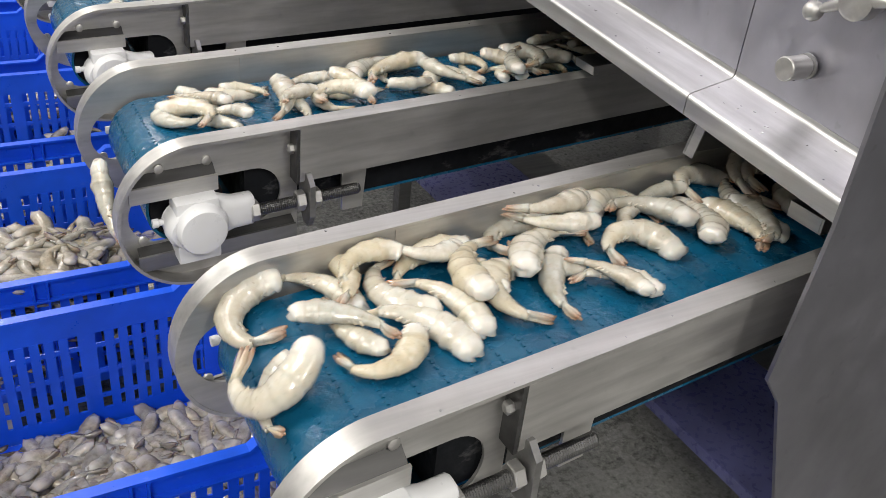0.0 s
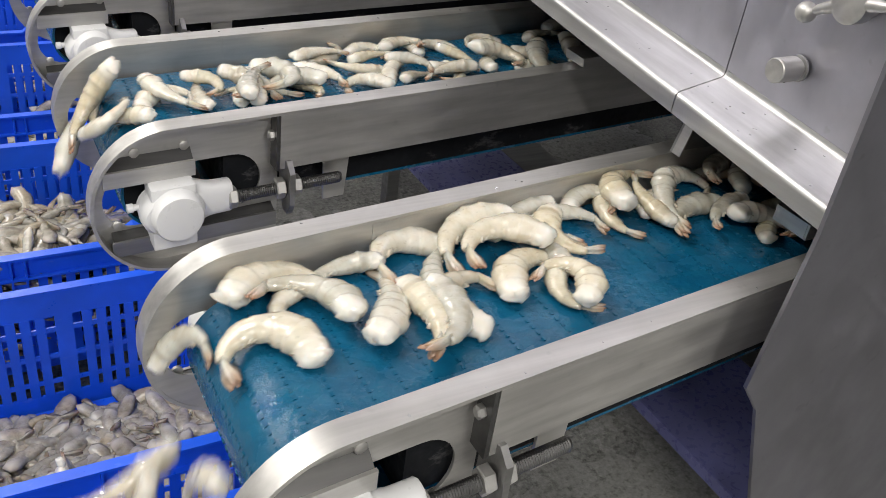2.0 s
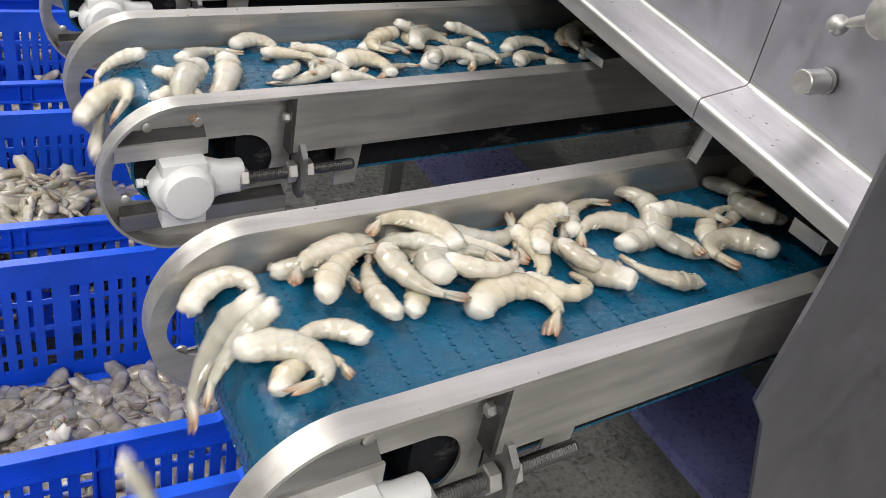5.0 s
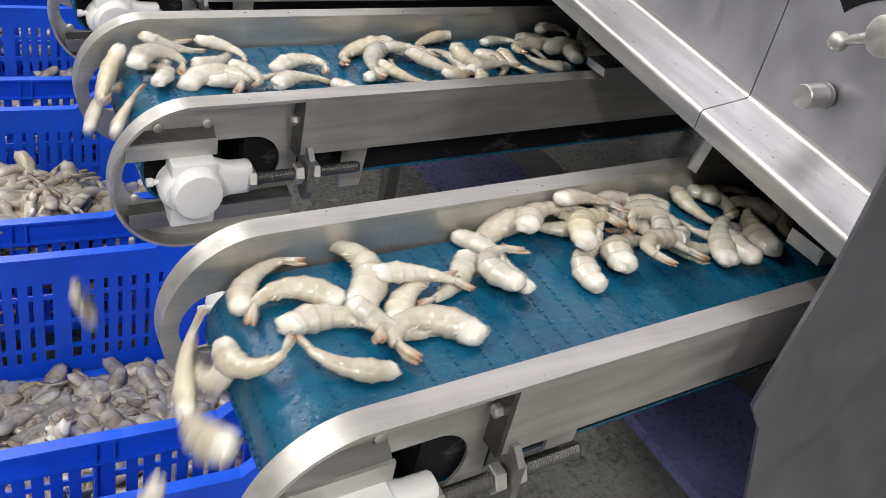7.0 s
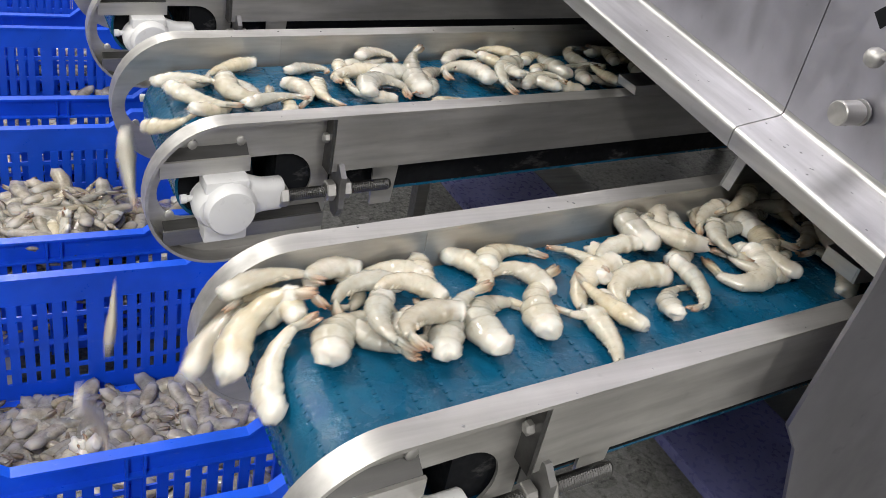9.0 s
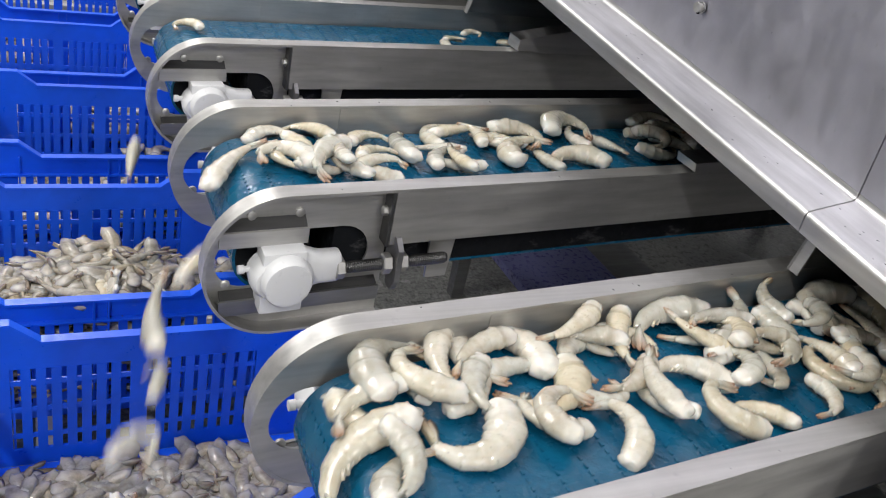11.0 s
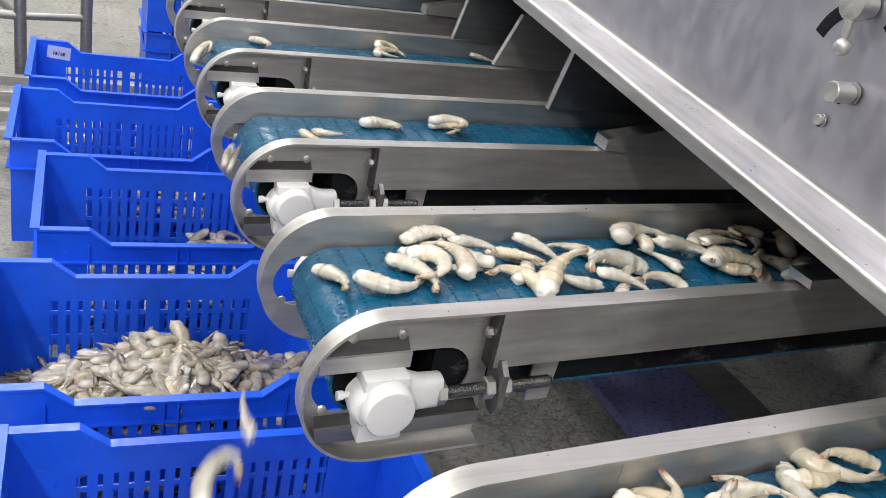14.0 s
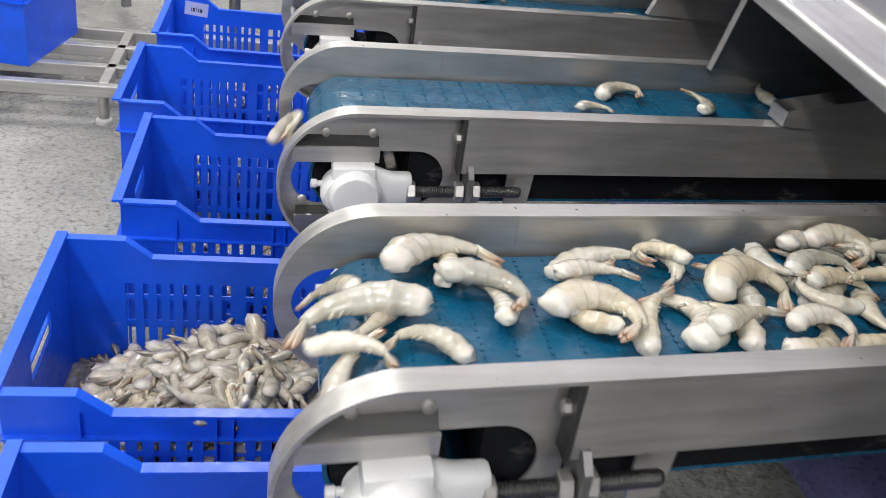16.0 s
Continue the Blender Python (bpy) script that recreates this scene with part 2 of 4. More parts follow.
def holed(bm, outer, inner, c, y0, y1, n=72):
    angs = sorted({round(math.atan2(p[1] - c[1], p[0] - c[0]) % (2 * math.pi), 5) for p in outer + inner})
    lo = [from_middle(outer, c, a) for a in angs]
    li = [from_middle(inner, c, a) for a in angs]
    v = [[bm.verts.new((p[0], y, p[1])) for p in l] for l in (lo, li) for y in (y0, y1)]
    m = len(angs)
    for i in range(m):
        j = (i + 1) % m
        for a, b in ((0, 2), (3, 1), (1, 0), (2, 3)):
            bm.faces.new((v[a][i], v[a][j], v[b][j], v[b][i]))
    return bm


# ---- room ----
def room():
    bm = bmesh.new()
    box(bm, -40, 40, -40, 40, -0.2, 0)
    tagged(part("floor", bm, FLOOR), "grey wet speckled concrete factory floor", "floor", kind="structure")
    for nm, b in (("wall_north", (-6, 6, 6.0, 6.2, 0, 3)), ("wall_south", (-6, 6, -4.2, -4.0, 0, 3)), ("wall_west", (-6.2, -6, -4.2, 6.2, 0, 3)), ("wall_east", (6, 6.2, -4.2, 6.2, 0, 3))):
        bm = bmesh.new()
        box(bm, *b)
        tagged(part(nm, bm, CEIL), "plain pale painted factory wall", "wall", kind="structure")
    bm = bmesh.new()
    box(bm, -6.2, 6.2, -4.2, 6.2, 3.0, 3.2)
    tagged(part("ceiling", bm, CEIL), "plain pale factory ceiling", "ceiling", kind="structure")


room()

# ---- conveyors ----
PITCH, TOP, LOW, MID_Z = 0.42, 0.752, 0.599, 0.6755
XL, RAD = -0.186, 0.0765
XC = XL + RAD
BELT_TOP, ROLL_X = 0.717, -0.112
ROLL_R = BELT_TOP - MID_Z
END_X = 3.3
RETURN_Z = 0.645
SPEED = 0.165
SKEW = 0.10
N_OUT, N_IN, F_IN, F_OUT = 0.002, 0.024, 0.212, 0.234


def outline(x_right, inset=0.0):
    return [(x_right, TOP - inset)] + arc(XC, MID_Z, RAD - inset, 90, 270, 30) + [(x_right, LOW + inset)]


def bolt_head(bm, x, z, y, out, r=0.0048):
    s = -1 if out < 0 else 1
    return lathe(bm, [(0, r), (s * 0.0026, r), (s * 0.0034, r * 0.75)], "y", (x, y, z), 12)


def side_frame(conv, near):
    """One long side of the conveyor: end plate, folded rim, boxed beam, step plate."""
    yi, yo = (N_IN, N_OUT) if near else (F_IN, F_OUT)
    s = -1 if near else 1
    frame_ob = bmesh.new()
    slot = arc(-0.142, MID_Z, 0.030, 90, 270, 14) + arc(-0.045, MID_Z, 0.030, -90, 90, 14)
    holed(frame_ob, outline(0.004, 0.0026), slot, (-0.09, MID_Z), yi + s * 0.0005, yi + s * 0.0032, 96)
    plate = part("end_plate", frame_ob, STEEL, conv, "rounded stainless steel end plate with a slot", True)
    rim = bmesh.new()
    line = [(END_X, TOP)] + [(x, TOP) for x in (2.0, 1.0, 0.5, 0.1, 0.0)] + arc(XC, MID_Z, RAD, 90, 270, 30) + [(0.004, LOW)]
    strip(rim, line, yi, yo, 0.003)
    part("rim", rim, STEEL, conv, "folded steel rim round the end plate", True)
    for nm, x0, ya, yb, z0, z1 in (("outer_face", 0.0, yo, yo - s * 0.002, 0.690, TOP - 0.0032), ("inner_face", 0.0041, yi, yi + s * 0.0025, 0.690, TOP - 0.0032), ("beam_floor", 0.002, yi + s * 0.003, yo - s * 0.003, 0.690, 0.692)):
        beam = bmesh.new()
        box(beam, x0, END_X, min(ya, yb), max(ya, yb), z0, z1)
        part(nm, beam, STEEL, conv, "long smooth steel beam face")
    step = bmesh.new()
    ya, yb = yi + s * 0.003, yo - s * 0.0005
    box(step, -0.004, -0.0005, min(ya, yb), max(ya, yb), 0.688, TOP - 0.0035)
    # Step plate takes the shaded tone, dark as its recess would be.
    part("step_plate", step, STEEL_SHADED, conv)
    for x, z in ((-0.140, 0.7250), (-0.093, 0.7250), (-0.160, 0.651), (-0.040, 0.652)):
        b = bmesh.new()
        bolt_head(b, x, z, yi + s * 0.003, s)
        part("bolt_head", b, STEEL, conv, smooth=True)
    b = bmesh.new()
    lathe(b, [(-0.004, 0.0055), (-0.0085, 0.0055), (-0.010, 0.0035)], "x", (0, yi + s * 0.011, 0.724), 6)
    part("bolt_head", b, STEEL, conv)
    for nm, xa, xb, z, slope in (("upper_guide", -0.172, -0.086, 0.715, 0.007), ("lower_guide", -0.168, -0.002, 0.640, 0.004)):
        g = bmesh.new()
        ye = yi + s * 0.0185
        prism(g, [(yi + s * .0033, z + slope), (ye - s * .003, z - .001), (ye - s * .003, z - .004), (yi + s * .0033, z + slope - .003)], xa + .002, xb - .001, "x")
        # Ledge colour carries the shade below the rim; the lower lip is darkened too.
        ledge = part(nm, g, STEEL_SHADED, conv, "bent steel bearing guide rail")
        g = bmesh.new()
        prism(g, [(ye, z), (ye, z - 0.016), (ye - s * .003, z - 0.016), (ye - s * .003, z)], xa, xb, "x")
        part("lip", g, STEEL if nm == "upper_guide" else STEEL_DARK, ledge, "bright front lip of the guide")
    strap = bmesh.new()
    prism(strap, [(0.053, 0.6895), (0.084, 0.6895), (0.080, 0.638), (0.055, 0.638)], yo - s * 0.014, yo - s * 0.011)
    part("strap", strap, STEEL, conv, "short steel strap below the beam")
    return plate


def bearing(conv, near, tip):
    s = -1 if near else 1
    y0 = (N_IN if near else F_IN) + s * 0.006
    cx, cz = ROLL_X, MID_Z
    def at(d):
        return y0 + s * d
    h = bmesh.new()
    lathe(h, [(at(0.002), 0.030), (at(0.020), 0.0315), (at(0.029), 0.0305), (at(0.033), 0.027)], "y", (cx, 0, cz - 0.005), 28, 0.76)
    part_body = part("housing", h, WHITE, conv, "white plastic bearing housing", True)
    for za, zb in ((cz - 0.004, cz + 0.0150), (cz - 0.042, cz - 0.024)):
        blocks = bmesh.new()
        box(blocks, cx - 0.021, cx + 0.022, min(at(0.0), at(0.030)), max(at(0.0), at(0.030)), za, zb + 0.009, 0.003)
        part("slide_block", blocks, WHITE, conv, smooth=True)
    neck = bmesh.new()
    rings = []
    for x, hz, hy in ((cx + 0.012, 0.027, 0.012), (cx + 0.036, 0.0180, 0.011), (cx + 0.040, 0.0170, 0.0115), (cx + 0.058, 0.0165, 0.0115), (cx + 0.0605, 0.0150, 0.010)):
        ring = []
        for k in range(20):
            a = 2 * math.pi * k / 20
            ca, sa = math.cos(a), math.sin(a)
            ring.append((x, at(0.0125) + hy * math.copysign(abs(ca) ** 0.6, ca), cz - 0.004 + hz * math.copysign(abs(sa) ** 0.6, sa)))
        rings.append(ring)
    tube(neck, rings)
    part("neck", neck, WHITE, conv, smooth=True)
    cap = bmesh.new()
    lathe(cap, [(at(0.024), 0.0258), (at(0.041), 0.0246), (at(0.0445), 0.0225), (at(0.0455), 0.018), (at(0.0455), 0.004)], "y", (cx + 0.002, 0, cz - 0.003), 32)
    part("cap", cap, WHITE, conv, "round white bearing cap", True)
    nip = bmesh.new()
    lathe(nip, [(-0.041, 0.002), (-0.0405, 0.0045), (-0.035, 0.0045), (-0.034, 0.0032), (-0.028, 0.0032)], "x", (cx, at(0.012), cz), 10)
    part("grease_nipple", nip, WHITE, conv, smooth=True)
    yr = 0.0 if near else 0.236
    rod = bmesh.new()
    prof, x = [], cx + 0.058
    k = 0
    while x < tip - 0.002:
        prof.append((x, 0.0064 if k % 2 else 0.0054))
        x += 0.0011
        k += 1
    prof.append((tip, 0.0048))
    lathe(rod, prof, "x", (0, yr, 0.670), 14)
    part("threaded_rod", rod, ROD, conv, "grey threaded steel adjusting rod")
    for xa, xb in ((-0.056, -0.047), (-0.006, 0.004), (0.0125, 0.0215)):
        n = bmesh.new()
        lathe(n, [(xa, 0.0098), (xa + 0.0012, 0.0112), (xb - 0.0012, 0.0112), (xb, 0.0098)], "x", (0, yr, 0.670), 6)
        part("nut", n, STEEL, conv)
    tab = bmesh.new()
    pts = [(yr - s * 0.020, 0.694), (yr + s * 0.002, 0.700), (yr + s * 0.0135, 0.690), (yr + s * 0.0145, 0.655), (yr + s * 0.006, 0.641), (yr - s * 0.006, 0.641), (yr - s * 0.020, 0.660)]
    prism(tab, pts, 0.0055, 0.0115, "x")
    part("rod_bracket", tab, STEEL_DARK, conv, "thick steel bracket holding the rod")


def conveyor(i, tip):
    conv = thing("belt_conveyor", 0, PITCH * i, 0, "stainless steel belt conveyor with a wet blue belt", "conveyor", "row of conveyors")
    side_frame(conv, True)
    side_frame(conv, False)
    bearing(conv, True, tip)
    bearing(conv, False, tip)
    bm = bmesh.new()
    loop = [(END_X, BELT_TOP)] + [(x, BELT_TOP) for x in (2, 1, 0.6, 0.3, 0.1, 0.0, -0.06)] + arc(ROLL_X, MID_Z, ROLL_R, 90, 270, 24) + [(-0.075, RETURN_Z - 0.012), (-0.03, RETURN_Z), (1.0, RETURN_Z), (END_X, RETURN_Z)]
    strip(bm, loop, N_IN + 0.005, F_IN - 0.004, 0.003)
    part("belt", bm, BELT, conv, "wet blue conveyor belt", True)
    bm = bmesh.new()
    # Roller is near-black so that the end slot reads as unlit.
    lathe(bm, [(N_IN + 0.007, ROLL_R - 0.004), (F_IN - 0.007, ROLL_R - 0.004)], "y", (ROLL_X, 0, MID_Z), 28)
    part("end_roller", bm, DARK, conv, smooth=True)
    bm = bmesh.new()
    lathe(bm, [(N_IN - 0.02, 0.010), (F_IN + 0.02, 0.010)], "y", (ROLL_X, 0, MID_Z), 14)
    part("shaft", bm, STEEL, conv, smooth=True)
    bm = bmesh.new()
    # Added near-black box fills the belt loop in place of its shade.
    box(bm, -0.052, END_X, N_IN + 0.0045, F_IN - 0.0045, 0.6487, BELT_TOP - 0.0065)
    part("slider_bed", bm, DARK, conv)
    for x in (1.9, 3.0):
        for y in (N_OUT + 0.012, F_OUT - 0.012):
            bm = bmesh.new()
            box(bm, x - 0.02, x + 0.02, y - 0.012, y + 0.012, 0.0, 0.6895)
            part("leg", bm, STEEL_DARK, conv)
    # the conveyors run at a slight angle to the line of their ends
    for ob in conv.children_recursive:
        for v in ob.data.vertices:
            v.co.y += SKEW * v.co.x
        ob.data.update()
    return conv


for i, tip in ((0, 0.069), (-1, 0.075), (1, 0.067), (2, 0.064), (3, 0.067)):
    conveyor(i, tip)


# ---- grading machine over the conveyors ----
GX, GZ, GS = 0.29, 0.8395, 0.090


def ledge_z(y):
    return GZ + GS * y


def machine():
    mac = thing("grading_machine", 1.0, 0.5, 0, "large stainless steel shrimp grading machine above the conveyors", "machine")
    def mine(nm, bm, mat, label="", smooth=False):
        ob = part(nm, bm, mat, mac, label, smooth)
        ob.location = (-1.0, -0.5, 0)
        return ob
    y_seam = -0.214
    for ya, yb in ((-0.427, y_seam - 0.0006), (y_seam + 0.0006, 2.4)):
        bm = bmesh.new()
        prof = [(GX, 0.0), (GX, 0.0145)] + arc(GX + 0.006, 0.0145, 0.006, 175, 100, 5) + arc(GX + 0.048, 0.0355, 0.006, -80, -5, 6) + [(GX + 0.054, 0.037), (GX + 0.058, 0.037), (GX + 0.058, 0.026), (GX + 0.008, 0.014), (GX + 0.003, 0.0)]
        rings = [[(x, y, ledge_z(y) + z) for x, z in prof] for y in (ya, yb)]
        tube(bm, rings)
        mine("drip_ledge", bm, LEDGE, "bright folded steel drip ledge", True)
        bm = bmesh.new()
        xa = GX + 0.054
        rings = [[(xa, y, ledge_z(y) + 0.0372), (xa, y, 1.75), (xa + 0.004, y, 1.75), (xa + 0.004, y, ledge_z(y) + 0.0372)] for y in (ya, yb)]
        tube(bm, rings)
        mine("front_panel", bm, STEEL_PANEL, "smooth grey steel front panel")
    bm = bmesh.new()
    prism(bm, [(0.222, 0.695), (0.236, 0.83), (0.233, 1.75), (3.4, 1.75), (3.4, 0.35), (0.36, 0.35), (0.245, 0.665)], -0.434, -0.4305)
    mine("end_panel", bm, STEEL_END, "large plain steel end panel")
    bm = bmesh.new()
    box(bm, GX + 0.07, 3.4, 2.4, 2.404, 0.72, 1.75)
    mine("far_panel", bm, STEEL_PANEL)
    bm = bmesh.new()
    box(bm, GX + 0.055, 3.4, -0.43, 2.4, 1.751, 1.755)
    mine("top_panel", bm, STEEL_PANEL)
    bm = bmesh.new()
    box(bm, 3.4, 3.404, -0.43, 2.4, 0.86, 1.75)
    mine("rear_panel", bm, STEEL_PANEL)
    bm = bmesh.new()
    # Underside sheet is near-black: the machine's inner shade is its colour.
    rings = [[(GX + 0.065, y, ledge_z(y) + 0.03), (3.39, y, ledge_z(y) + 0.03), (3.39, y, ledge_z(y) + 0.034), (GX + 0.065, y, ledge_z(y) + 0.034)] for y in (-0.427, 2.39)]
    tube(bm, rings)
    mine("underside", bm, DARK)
    return mac


machine()


# for each conveyor: line of the near lip (x, z), its two sides; line of the far lip, its side
CHUTES = {
    -1: ([(0.345, 0.757), (0.345, 0.772), (0.46, 0.792)], 0.070, 0.106, [(0.348, 0.7525), (0.358, 0.790)], 0.247),
    0: ([(0.383, 0.757), (0.381, 0.768), (0.52, 0.778)], 0.034, 0.068, None, 0.0),
    1: ([(0.356, 0.755), (0.357, 0.772), (0.52, 0.808)], 0.034, 0.067, [(0.355, 0.7525), (0.377, 0.848)], 0.235),
    2: ([(0.359, 0.755), (0.399, 0.853), (0.52, 0.862)], 0.056, 0.066, [(0.335, 0.757), (0.352, 0.83)], 0.230),
    3: ([(0.356, 0.755), (0.357, 0.772), (0.52, 0.808)], 0.034, 0.067, [(0.345, 0.757), (0.362, 0.85)], 0.235),
}


def chute(i):
    y = PITCH * i
    near, ya, yb, far, yf = CHUTES[i]
    top = thing("discharge_chute", 0.36, y, TOP, "small steel chute guiding shrimp onto the belt", "chute", "discharge chutes")
    def mine(nm, bm, mat, label=""):
        ob = part(nm, bm, mat, top, label)
        ob.location = (-0.36, -y, -TOP)
        return ob
    bm = bmesh.new()
    prism(bm, near + [(0.9, near[-1][1] + 0.02), (0.9, 0.757)], y + ya - 0.0025, y + ya)
    mine("near_side", bm, STEEL)
    bm = bmesh.new()
    strip(bm, near[::-1], y + ya + 0.0003, y + yb, 0.002)
    mine("near_lip", bm, LEDGE, "bright folded steel lip")
    if far:
        zf = ledge_z(y + yf) + 0.026
        up = (zf - far[0][1]) / (far[1][1] - far[0][1])
        tip = (far[0][0] + (far[1][0] - far[0][0]) * up, zf)
        bm = bmesh.new()
        prism(bm, [far[0], tip, (0.9, zf), (0.9, far[0][1])], y + yf, y + yf + 0.0025)
        mine("far_side", bm, STEEL_DARK)
        bm = bmesh.new()
        strip(bm, [tip, far[0]], y + yf - 0.012, y + yf - 0.0003, 0.002)
        mine("far_lip", bm, LEDGE)
    bm = bmesh.new()
    prism(bm, [(0.95, 0.757), (1.3, ledge_z(y) + 0.028), (1.302, ledge_z(y) + 0.028), (0.952, 0.757)], y + 0.031, y + 0.198)
    mine("slide", bm, STEEL_DARK)


for i in (-1, 0, 1, 2, 3):
    chute(i)


def floor_pan():
    bm = bmesh.new()
    box(bm, 0.585, 0.84, -0.42, 2.3, 0.196, 0.2)
    box(bm, 0.585, 0.589, -0.42, 2.3, 0.2, 0.215)
    pan = thing("drain_pan", 0.7, 0.9, 0, "long blue-grey drain pan beneath the conveyors", "pan")
    p = part("tray", bm, PAN, pan)
    p.location = (-0.7, -0.9, 0)
    bm = bmesh.new()
    box(bm, 0.842, 0.95, -0.42, 2.3, 0.196, 0.2)
    q = part("edge_plate", bm, STEEL_DARK, pan, "dull grey steel edge plate")
    q.location = (-0.7, -0.9, 0)
    for x in (0.60, 0.93):
        for y in (-0.3, 0.9, 2.1):
            b = bmesh.new()
            box(b, x - 0.015, x + 0.015, y - 0.015, y + 0.015, 0, 0.196)
            part("leg", b, STEEL_DARK, pan).location = (-0.7, -0.9, 0)


floor_pan()


# ---- blue crates ----
CL, CW, CH = 0.51, 0.357, 0.25
DIP = 0.030
WALL = 0.004


def rim_line(x0, x1, z):
    """Top edge of a long side: high corners, then a dip between them."""
    a, s = 0.088, 0.038
    return [(x0, z), (x0 + a, z), (x0 + a + s, z - DIP), (x1 - a - s, z - DIP), (x1 - a, z), (x1, z)]


def crate(x, y, z, turn=0.0, label=""):
    c = thing("plastic_crate", x, y, z, label or "blue slotted plastic harvest crate", "crate", "blue crates")
    c.rotation_euler = (0, 0, radians(turn))
    h, w = CL / 2, CW / 2
    b = bmesh.new()
    box(b, -h + 0.01, h - 0.01, -w + 0.01, w - 0.01, 0.0, 0.005)
    part("base", b, BLUE, c)
    slot_top, slot_low = CH - DIP - 0.045, 0.03
    xs0, xs1 = -h + 0.085, h - 0.085
    slat = None
    for side in (-1, 1):
        y0, y1 = sorted((side * w, side * (w - WALL)))
        b = bmesh.new()
        top = rim_line(-h, h, CH)
        prism(b, [(-h, slot_top)] + rim_line(-h, h, CH - 0.002) + [(h, slot_top)], y0, y1)
        part("upper_band", b, BLUE, c)
        for nm, xa, xb, za, zb in (("corner_panel", -h, xs0, 0, slot_top), ("corner_panel", xs1, h, 0, slot_top), ("lower_band", xs0, xs1, 0, slot_low), ("middle_post", -0.012, 0.012, slot_low, slot_top)):
            b = bmesh.new()
            box(b, xa, xb, y0, y1, za, zb)
            part(nm, b, BLUE, c)
        b = bmesh.new()
        ya, yb = sorted((side * (w - WALL - 0.001), side * (w + 0.011)))
        strip(b, top[::-1], ya, yb, 0.004)
        part("rim", b, BLUE, c)
        b = bmesh.new()
        ya, yb = sorted((side * w, side * (w + 0.009)))
        box(b, -h, h, ya, yb, slot_top + 0.004, slot_top + 0.0075)
        part("outer_rib", b, BLUE, c)
        for k in range(3):
            zz = slot_low + (slot_top - slot_low) * (0.17, 0.50, 0.83)[k]
            b = bmesh.new()
            box(b, xs0 + 0.0005, xs1 - 0.0005, y0 + 0.0006, y1 - 0.0006, zz - 0.004, zz + 0.004)
            part("cross_bar", b, BLUE, c)
        for xa, xb in ((xs0, -0.012), (0.012, xs1)):
            n = 8
            for k in range(1, n):
                xx = xa + (xb - xa) * k / n
                if slat is None:
                    b = bmesh.new()
                    box(b, -0.0066, 0.0066, -WALL / 2 - 0.0006, WALL / 2 + 0.0006, slot_low, slot_top)
                    slat = part("slat", b, BLUE, c)
                    slat.location = (xx, (y0 + y1) / 2, 0)
                else:
                    shared("slat", slat, c, pose(xx, (y0 + y1) / 2, 0))
        for xx in (-h + 0.088, h - 0.088, -0.010, 0.010):
            b = bmesh.new()
            ya, yb = sorted((side * w, side * (w + 0.008)))
            box(b, xx - 0.0015, xx + 0.0015, ya, yb, 0.0, CH - DIP - 0.002)
            part("post_rib", b, BLUE, c)
    for side in (-1, 1):
        x0, x1 = sorted((side * h, side * (h - WALL)))
        b = bmesh.new()
        yw = w - WALL
        box(b, x0, x1, -yw, yw, CH - 0.045, CH)
        part("end_band", b, BLUE, c)
        for nm, ya, yb, zb in (("end_panel", -yw, -0.055, CH - 0.045), ("end_panel", 0.055, yw, CH - 0.045), ("end_panel", -0.055, 0.055, CH - 0.085)):
            b = bmesh.new()
            box(b, x0, x1, ya, yb, 0, zb)
            part(nm, b, BLUE, c)
        b = bmesh.new()
        xa, xb = sorted((side * (h - WALL - 0.001), side * (h + 0.011)))
        box(b, xa, xb, -w - 0.011, w + 0.011, CH, CH + 0.004)
        part("end_rim", b, BLUE, c)
        b = bmesh.new()
        xa, xb = sorted((side * h, side * (h + 0.009)))
        box(b, xa, xb, -w, w, slot_top + 0.004, slot_top + 0.0075)
        part("outer_rib", b, BLUE, c)
    return c


RIM = 0.366
BASE = RIM - CH
CRATES = [(-0.445, -0.445), (-0.445, 0.012), (-0.49, 0.468), (-0.43, 0.955), (-0.50, 1.395), (-0.483, 1.86)]
for cx, cy in CRATES:
    crate(cx + CL / 2, cy + CW / 2, BASE)


# ---- racks and things behind the crates ----
def rail_rack(name, label, rails, legs, z):
    """Low rack: round-edged square rails on legs with pale feet."""
    xs = [v for r in rails for v in (r[0], r[1])]
    ys = [v for r in rails for v in (r[2], r[3])]
    rack = thing(name, (min(xs) + max(xs)) / 2, (min(ys) + max(ys)) / 2, 0, label, "rack")
    ox, oy = rack.location[0], rack.location[1]
    for x0, x1, y0, y1 in rails:
        bm = bmesh.new()
        box(bm, x0 - ox, x1 - ox, y0 - oy, y1 - oy, z - 0.035, z, 0.003)
        part("rail", bm, STEEL, rack)
    for x, y in legs:
        bm = bmesh.new()
        lathe(bm, [(0.012, 0.016), (z - 0.035, 0.016)], "z", (x - ox, y - oy, 0), 14)
        part("leg", bm, STEEL, rack, smooth=True)
        bm = bmesh.new()
        lathe(bm, [(0.0, 0.024), (0.010, 0.024), (0.016, 0.019)], "z", (x - ox, y - oy, 0), 16)
        part("foot", bm, RUBBER, rack, "pale plastic foot", True)
    return rack


rail_rack("crate_rack", "low stainless steel rack of parallel rails", [(-2.4, 0.2, y, y + 0.032) for y in (2.12, 2.285, 2.47, 2.64)] + [(-0.67 - 0.014, -0.67 + 0.014, 2.153, 2.64), (-2.2, -2.17, 2.153, 2.64)],
          [(-0.67, 2.137), (-0.67, 2.656), (-2.18, 2.137), (-2.18, 2.656), (0.15, 2.137), (0.15, 2.656)], BASE)
